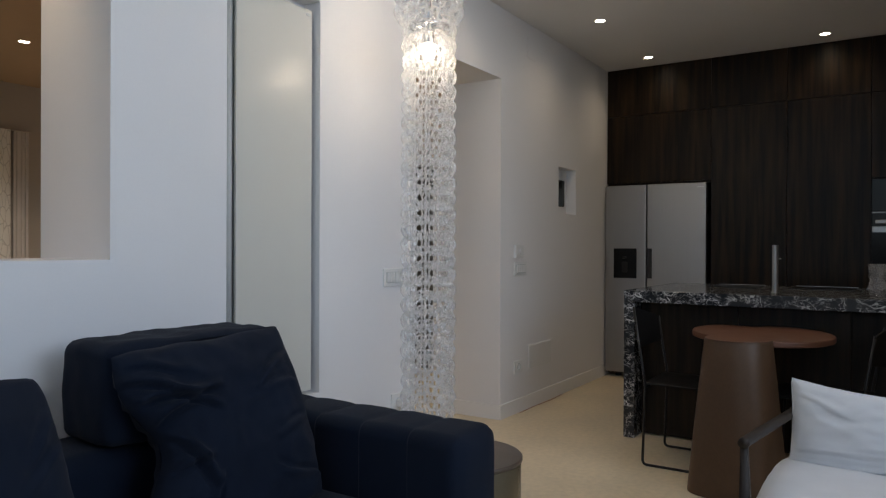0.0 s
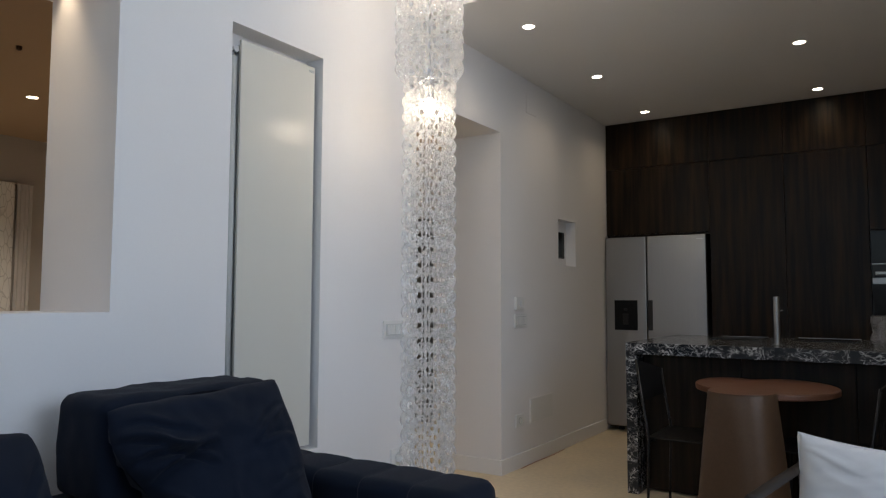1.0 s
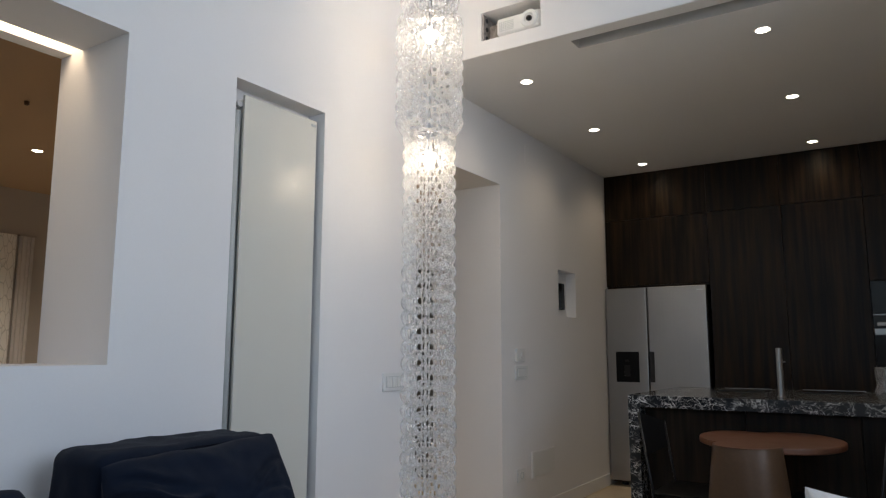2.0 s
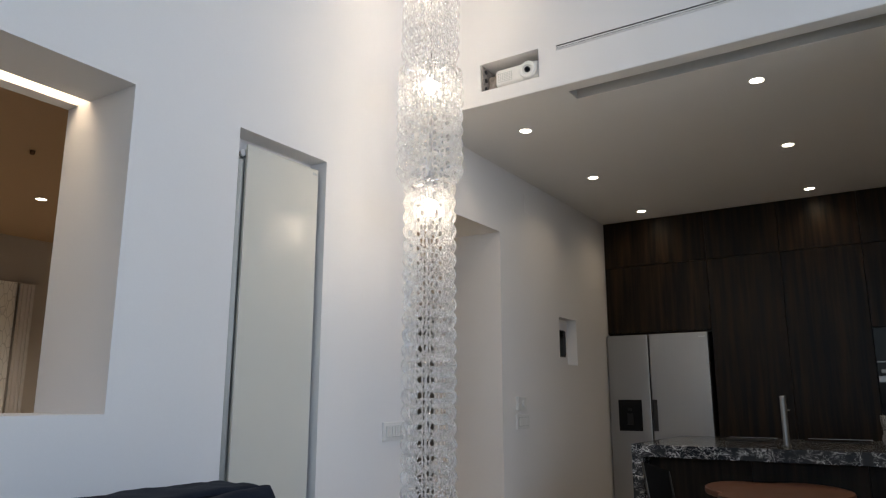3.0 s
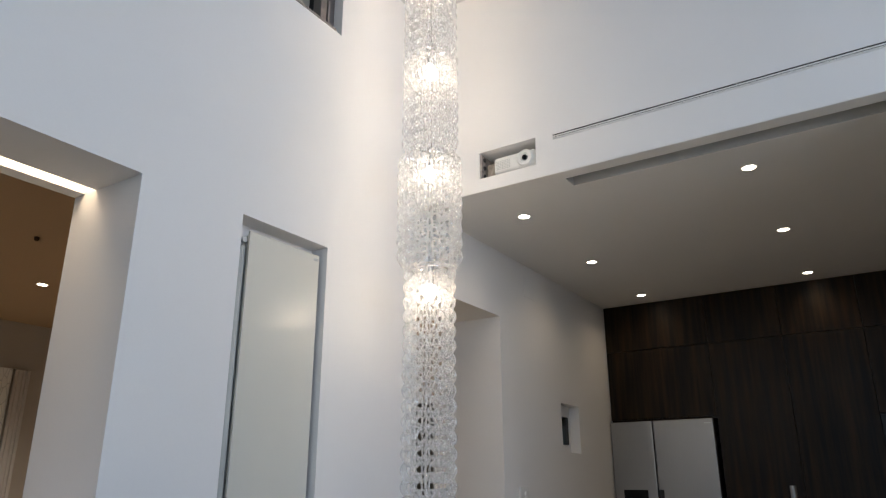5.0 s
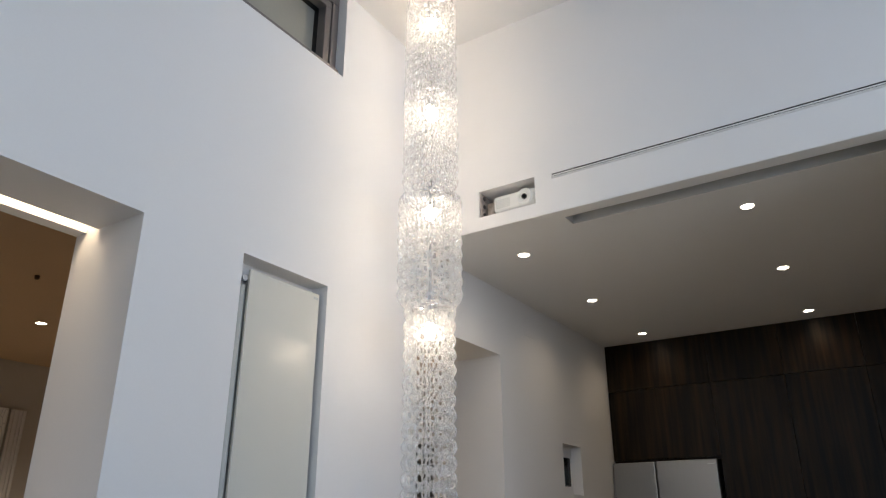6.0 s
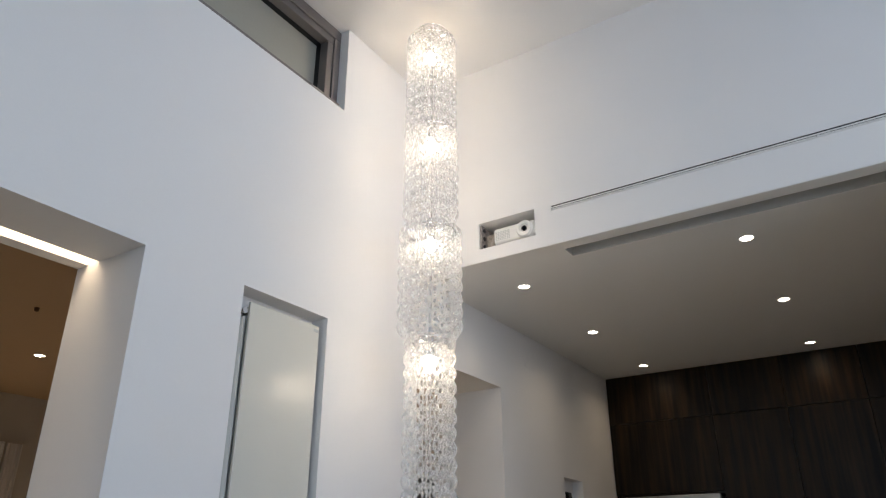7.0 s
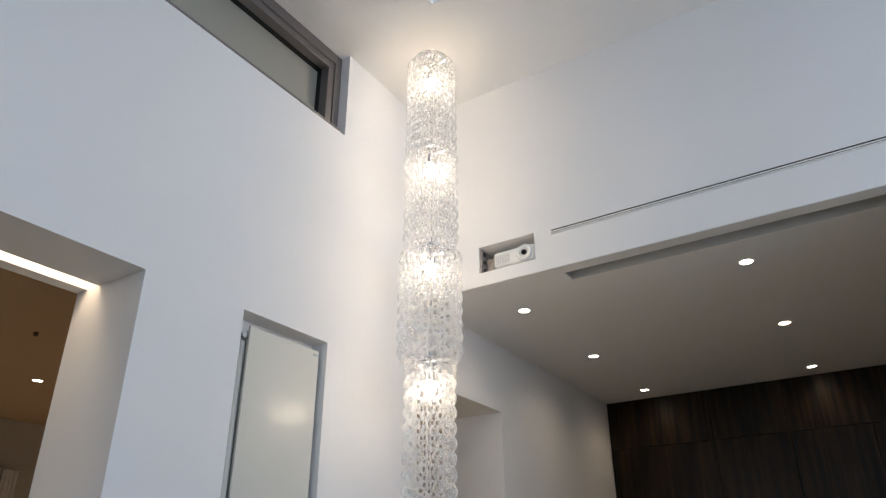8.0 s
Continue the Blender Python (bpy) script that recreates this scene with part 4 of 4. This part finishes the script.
sofa = thing("sofa", "dark navy upholstered sofa with a channelled arm", "sofa")
SEAT = 0.345
part("base", soft_box(-0.55, 2.0, 1.26, 2.30, 0.05, 0.20, 0.02, 10, 0.0, 0.002), NAVY, sofa)
for x0, x1, sd in ((1.08, 1.995, 1.0), (0.16, 1.075, 2.0), (-0.55, 0.155, 3.0)):
    part("seat_cushion", soft_box(x0, x1, 1.23, 2.08, 0.19, SEAT, 0.045, 14, 0.012, 0.005, sd), NAVY, sofa)
part("backrest", soft_box(-0.55, 2.02, 2.05, 2.34, 0.05, 0.60, 0.05, 14, 0.01, 0.006, 4.0), NAVY, sofa)
part("back_cushion", soft_box(1.262, 1.930, 1.998, 2.27, 0.618, 0.928, 0.040, 26, 0.004, 0.009, 5.0), NAVY, sofa, "thick loose back cushion")
part("back_cushion", soft_box(0.02, 0.86, 1.99, 2.27, 0.635, 0.922, 0.040, 20, 0.004, 0.009, 6.0), NAVY, sofa, "thick loose back cushion")
# the arm: puffed channels between stitched seams
SEAMS = [1.222, 1.436, 1.650, 1.864, 2.078, 2.292]
bm = bmesh.new()
sections = []
for k, (a, b) in enumerate(zip(SEAMS, SEAMS[1:])):
    for i in range(10 if k < 4 else 11):
        t = i / 10
        y = a + (b - a) * t
        puff = 0.007 * (math.sin(math.pi * t) ** 0.4 if 0 < t < 1 else 0.0)
        close = 0.0
        if k == 0 and t < 0.3:
            close = 0.045 * (1 - math.sqrt(max(0, 1 - (1 - t / 0.3) ** 2)))
        if k == 4 and t > 0.7:
            close = 0.045 * (1 - math.sqrt(max(0, 1 - ((t - 0.7) / 0.3) ** 2)))
        x0, x1, z0, z1 = 2.004 - puff * 0.5 + close, 2.282 + puff * 0.5 - close, 0.05, 0.596 + puff - close
        sec = []
        for cx, cz, q0 in ((x1, z1, 0), (x0, z1, 90), (x0, z0, 180), (x1, z0, 270)):
            r = 0.05 if cz == z1 else 0.01
            ox = cx - r if cx == x1 else cx + r
            oz = cz - r if cz == z1 else cz + r
            for s in range(7):
                an = radians(q0 + 15 * s)
                wob = 0.003 * noise.noise(Vector((ox * 9, y * 11, oz * 9)))
                sec.append(bm.verts.new((ox + (r + wob) * math.cos(an), y, oz + (r + wob) * math.sin(an))))
        sections.append(sec)
for a, b in zip(sections, sections[1:]):
    bridge(bm, a, b)
bm.faces.new(sections[0][::-1])
bm.faces.new(sections[-1])
arm = part("arm", bm, NAVY, sofa, "channelled navy arm with stitched seams", smooth=True)
STITCH = material("dark_blue_thread", (0.013, 0.016, 0.026), rough=0.8, vary=0.05, bump=0.0)
for y in SEAMS[1:-1]:
    part("seam", tube(bmesh.new(), rounded([(2.0035, y, 0.20), (2.0035, y, 0.597), (2.2825, y, 0.597), (2.2825, y, 0.08)], 0.05), 0.0011, 6), STITCH, arm)
for x, y in ((-0.45, 1.35), (-0.45, 2.2), (2.12, 1.32), (2.12, 2.2)):
    part("foot", lathe(bmesh.new(), x, y, [(0.02, 0.0), (0.025, 0.052)], 14), BLACK_METAL, sofa)


def pillow(w, h, t, m, seed, label, mat=NAVY, **k):
    p = thing("pillow", label, "pillow", at=m)
    part("cover", grid_cushion(w, h, t, seed=seed, **k), mat, p, smooth=True)
    return p


FOLDS = [(-0.98, 0.62, -24, 0.9, 0.020), (-0.95, 0.38, 6, 0.85, 0.024), (-0.92, 0.16, 26, 0.7, 0.020), (-0.95, 0.0, -40, 0.8, 0.020), (-0.9, -0.30, 12, 0.45, 0.012), (-0.95, -0.55, -10, 0.4, 0.010), (-0.85, 0.75, -8, 0.5, 0.010),
         (0.80, 0.62, 200, 0.6, 0.010), (0.82, 0.30, 172, 0.5, 0.009), (0.80, -0.1, 190, 0.45, 0.007), (0.9, -0.75, 150, 0.7, 0.016), (-0.6, -0.9, 60, 0.6, 0.014)]
pillow(0.645, 0.64, 0.25, pose(1.568, 1.850, 0.636, -20, -4, -6), 3.0, "large crumpled navy scatter pillow on the sofa", wrinkle=0.024, n=84, puff=2.1, pinch=0.085, round_off=0.06, creases=[(*f[:4], f[4] * 1.5) for f in FOLDS])
pillow(0.58, 0.58, 0.24, pose(0.735, 1.77, 0.622, -18, -4, 5), 8.0, "navy scatter pillow leaning on the sofa back", wrinkle=0.016, n=48, puff=2.1, creases=[(0.95, -0.3, 170, 0.8, 0.014), (0.9, 0.3, 200, 0.6, 0.012), (0.9, 0.6, 215, 0.5, 0.012)])

drum = thing("side_table", "low round drum table with a dark top", "side table")
part("body", lathe(bmesh.new(), 2.615, 1.585, [(0.248, 0.0), (0.252, 0.005), (0.252, 0.325), (0.249, 0.330)], 56), OLIVE, drum, "bronze-olive lacquered side", smooth=False)
part("top", lathe(bmesh.new(), 2.615, 1.585, [(0.252, 0.3315), (0.258, 0.334), (0.258, 0.347), (0.254, 0.351)], 56), TAUPE, drum, "dark taupe round top")
for o in drum.children:
    for p in o.data.polygons:
        p.use_smooth = len(p.vertices) == 4
for p in table.children[0].data.polygons:
    p.use_smooth = len(p.vertices) == 4

# ---- armchair ----
LINEN_FOLDS = [(-0.95, -0.55, 12, 0.9, 0.008), (-0.6, -0.75, 4, 1.2, 0.010), (0.2, -0.6, -5, 0.8, 0.008), (-0.9, 0.6, -30, 0.6, 0.007), (0.9, 0.5, 205, 0.7, 0.007), (-0.3, -0.35, 8, 0.8, 0.005)]
chairw = thing("armchair", "armchair with white linen cushions and dark wood frame", "armchair")
for s, y in ((1, 0.452), (-1, -0.40)):
    part("armrest", tube(bmesh.new(), [(2.560, y, 0.578), (2.575, y - 0.002 * s, 0.580), (2.85, y - 0.042 * s, 0.581), (3.02, y - 0.066 * s, 0.581), (3.16, y - 0.084 * s, 0.580)], 0.0185, 14), TEAK, chairw, smooth=True)
    bm = bmesh.new()
    post = [[bm.verts.new((x, y + w, z)) for x, w in ((x0, -hw), (x1, -hw), (x1, hw), (x0, hw))] for z, x0, x1, hw in ((0.0, 2.605, 2.635, 0.014), (0.28, 2.592, 2.638, 0.020), (0.575, 2.572, 2.600, 0.010))]
    for a, b in zip(post, post[1:]):
        bridge(bm, a, b)
    bm.faces.new(post[0][::-1])
    bm.faces.new(post[-1])
    part("front_leg", bm, TEAK, chairw)
    part("back_leg", tube(bmesh.new(), [(3.24, y - 0.11 * s, 0.0), (3.17, y - 0.10 * s, 0.32), (3.16, y - 0.09 * s, 0.60)], 0.017, 12), TEAK, chairw, smooth=True)
    part("side_rail", boxed(2.60, 3.17, y - 0.014, y + 0.014, 0.22, 0.27, 0.006), TEAK, chairw)
part("front_rail", boxed(2.605, 2.635, -0.40, 0.452, 0.22, 0.27, 0.006), TEAK, chairw)
part("back_rail", boxed(3.165, 3.195, -0.40, 0.452, 0.22, 0.27, 0.006), TEAK, chairw)
for z in (0.40, 0.53):
    part("back_slat", boxed(3.158 + (z - 0.45) * 0.1, 3.178 + (z - 0.45) * 0.1, -0.32, 0.33, z - 0.03, z + 0.03, 0.005), TEAK, chairw)
part("seat_cushion", soft_box(2.475, 3.14, -0.36, 0.412, 0.272, 0.418, 0.055, 18, 0.014, 0.005, 7.0), LINEN, chairw, "plump white linen seat cushion", smooth=True)
back = part("back_cushion", grid_cushion(0.76, 0.37, 0.17, n=40, puff=2.6, wrinkle=0.014, seed=5.0, slump=0.20, round_off=0.02, creases=LINEN_FOLDS), LINEN, chairw, "white linen back cushion", smooth=True)
back.matrix_basis = pose(3.06, -0.005, 0.545, -9, 0, -92)
rim = []
for k in range(80):
    q, side = (k % 20) / 10 - 1, k // 20
    u, v = ((q, 1), (1, -q), (-q, -1), (-1, q))[side]
    pull = 1 - 0.02 * abs(u * v) ** 4
    rim.append((0.38 * u * (1 - 0.04 * (1 - v * v)) * pull, 0, 0.185 * v * (1 - 0.04 * (1 - u * u)) * pull - 0.20 * (1 - u * u) * max(0, v) * 0.185))
part("piping", tube(bmesh.new(), rim, 0.003, 8, True), LINEN, back, smooth=True)

for ob in list(sofa.children) + list(chairw.children):
    for p in ob.data.polygons:
        p.use_smooth = True

# ---- the glass lamp ----
lampthing = thing("chandelier", "tall column lamp of clear glass hooks in four lit tiers", "chandelier")


def hook(a=0.0275, front_len=0.078, back_len=0.032, rf=0.012, bulge=0.019, r=0.0052, seg=40, n=7):
    """One glass link: an oval loop folded at its foot, its two lobes rising from the fold, the front one swelling outwards (+y)."""
    foot = math.pi * rf / 2
    s0, s1 = -(back_len + foot), front_len + foot
    mid, half = (s0 + s1) / 2, (s1 - s0) / 2
    low = -(rf + front_len)
    pts = []
    for i in range(seg):
        th = 2 * math.pi * i / seg
        c, sn = math.cos(th), math.sin(th)
        s = mid + half * math.copysign(abs(c) ** 0.8, c)
        x = a * math.copysign(abs(sn) ** 0.7, sn)
        if abs(s) < foot:
            q = 0.0
            y, z = rf * math.sin(s / rf), rf * (1 - math.cos(s / rf))
        elif s > 0:
            q = (s - foot) / front_len
            y, z = rf + bulge * math.sin(math.pi * q * 0.95), rf + (s - foot)
        else:
            q = (-s - foot) / back_len
            y, z = -rf - 0.008 * math.sin(math.pi * q), rf + (-s - foot)
        pts.append((x * (0.50 + 0.50 * min(1.0, q * 1.7)), y, low + z))
    return tube(bmesh.new(), pts, r, n, True)


shared = mesh_of(hook(), "hook", CRYSTAL, smooth=True)
TIERS = [
    # top, bottom, radius of the chains, chains
    (4.272, 3.66, 0.116, 14),
    (3.600, 3.03, 0.119, 14),
    (2.945, 2.36, 0.137, 16),
    (2.325, 0.45, 0.098, 13),
]
PITCH = 0.0745
rng = random.Random(7)
# hubs, rods, rings and bulbs
part("canopy", lathe(bmesh.new(), LAMP_X, LAMP_Y, [(0.042, 4.335), (0.046, 4.339), (0.046, HIGH - 0.001)], 40), TRIM, lampthing, "round white ceiling plate")
part("glass_disc", lathe(bmesh.new(), LAMP_X, LAMP_Y, [(0.102, 4.306), (0.106, 4.309), (0.106, 4.318), (0.102, 4.321)], 40), CRYSTAL, lampthing, "clear glass disc under the ceiling plate").visible_shadow = False
part("disc_rim", tube(bmesh.new(), [(LAMP_X + 0.107 * math.cos(a), LAMP_Y + 0.107 * math.sin(a), 4.313) for a in [2 * math.pi * i / 48 for i in range(48)]], 0.0022, 6, True), CHROME, lampthing, "thin chrome rim", smooth=True)
for i in range(4):
    a = math.pi * i / 2 + 0.5
    part("bolt", lathe(bmesh.new(), LAMP_X + 0.06 * math.cos(a), LAMP_Y + 0.06 * math.sin(a), [(0.006, 4.300), (0.006, 4.352)], 10), CHROME, lampthing)
bm = tube(bmesh.new(), [(LAMP_X + 0.012, LAMP_Y, 2.34), (LAMP_X + 0.012, LAMP_Y, 4.34)], 0.0028, 8)
part("rod", bm, BLACK_METAL, lampthing, smooth=True)
for k, (z1, z0, radius, chains) in enumerate(TIERS):
    part("ring", tube(bmesh.new(), [(LAMP_X + radius * math.cos(a), LAMP_Y + radius * math.sin(a), z1 - 0.013) for a in [2 * math.pi * i / 40 for i in range(40)]], 0.006, 8, True), CHROME, lampthing, "chrome ring that carries the hooks", smooth=True)
    for i in range(3):
        a = 2 * math.pi * i / 3 + 0.4
        part("spoke", tube(bmesh.new(), [(LAMP_X, LAMP_Y, z1 - 0.013), (LAMP_X + radius * math.cos(a), LAMP_Y + radius * math.sin(a), z1 - 0.013)], 0.004, 8), CHROME, lampthing)
    zb = BULBS[k]
    part("lamp_holder", lathe(bmesh.new(), LAMP_X, LAMP_Y, [(0.016, zb + 0.04), (0.024, zb + 0.045), (0.024, z1 + 0.02), (0.034, z1 + 0.024), (0.034, z1 + 0.062), (0.012, z1 + 0.07)] if k else [(0.016, zb + 0.04), (0.022, zb + 0.045), (0.022, 4.32)], 20), CHROME, lampthing, "polished lamp holder")
    part("bulb", lathe(bmesh.new(), LAMP_X, LAMP_Y, [(0.008, zb - 0.036), (0.021, zb - 0.027), (0.028, zb - 0.006), (0.024, zb + 0.016), (0.012, zb + 0.040)], 18), BULB, lampthing, "lit white bulb", smooth=True)
# the hooks: those near eye height one by one, the rest joined
v0 = np.array([v.co[:] for v in shared.vertices])
f0 = [tuple(p.vertices) for p in shared.polygons]
for k, (z1, z0, radius, chains) in enumerate(TIERS):
    joined_v, joined_f = [], []
    levels = int((z1 - z0) / PITCH) + 1
    for lv in range(levels):
        for c in range(chains):
            a = 2 * math.pi * (c + 0.15 * (k % 2)) / chains
            z = z1 - lv * PITCH + rng.uniform(-0.0015, 0.0015)
            m = (pose(LAMP_X + radius * math.cos(a), LAMP_Y + radius * math.sin(a), z, 0, 0, math.degrees(a) - 90)
                 @ pose(0, 0, 0, rng.uniform(-1.5, 2), rng.uniform(-2, 2), rng.uniform(-3, 3)))
            if k == 3 and z < 1.98:
                ob = new("hook", shared)
                ob.parent, ob.matrix_basis, ob.visible_shadow = lampthing, m, False
            else:
                mm = np.array(m)
                base = len(joined_v) * len(v0)
                joined_v.append(v0 @ mm[:3, :3].T + mm[:3, 3])
                joined_f.extend(tuple(i + base for i in f) for f in f0)
    me = bpy.data.meshes.new("hooks")
    me.from_pydata(np.concatenate(joined_v).tolist(), [], joined_f)
    me.materials.append(CRYSTAL)
    me.polygons.foreach_set("use_smooth", [True] * len(me.polygons))
    ob = new("hook_chain", me)
    ob.visible_shadow = False
    ob.parent = lampthing
    tagged(ob, kind="stuff")
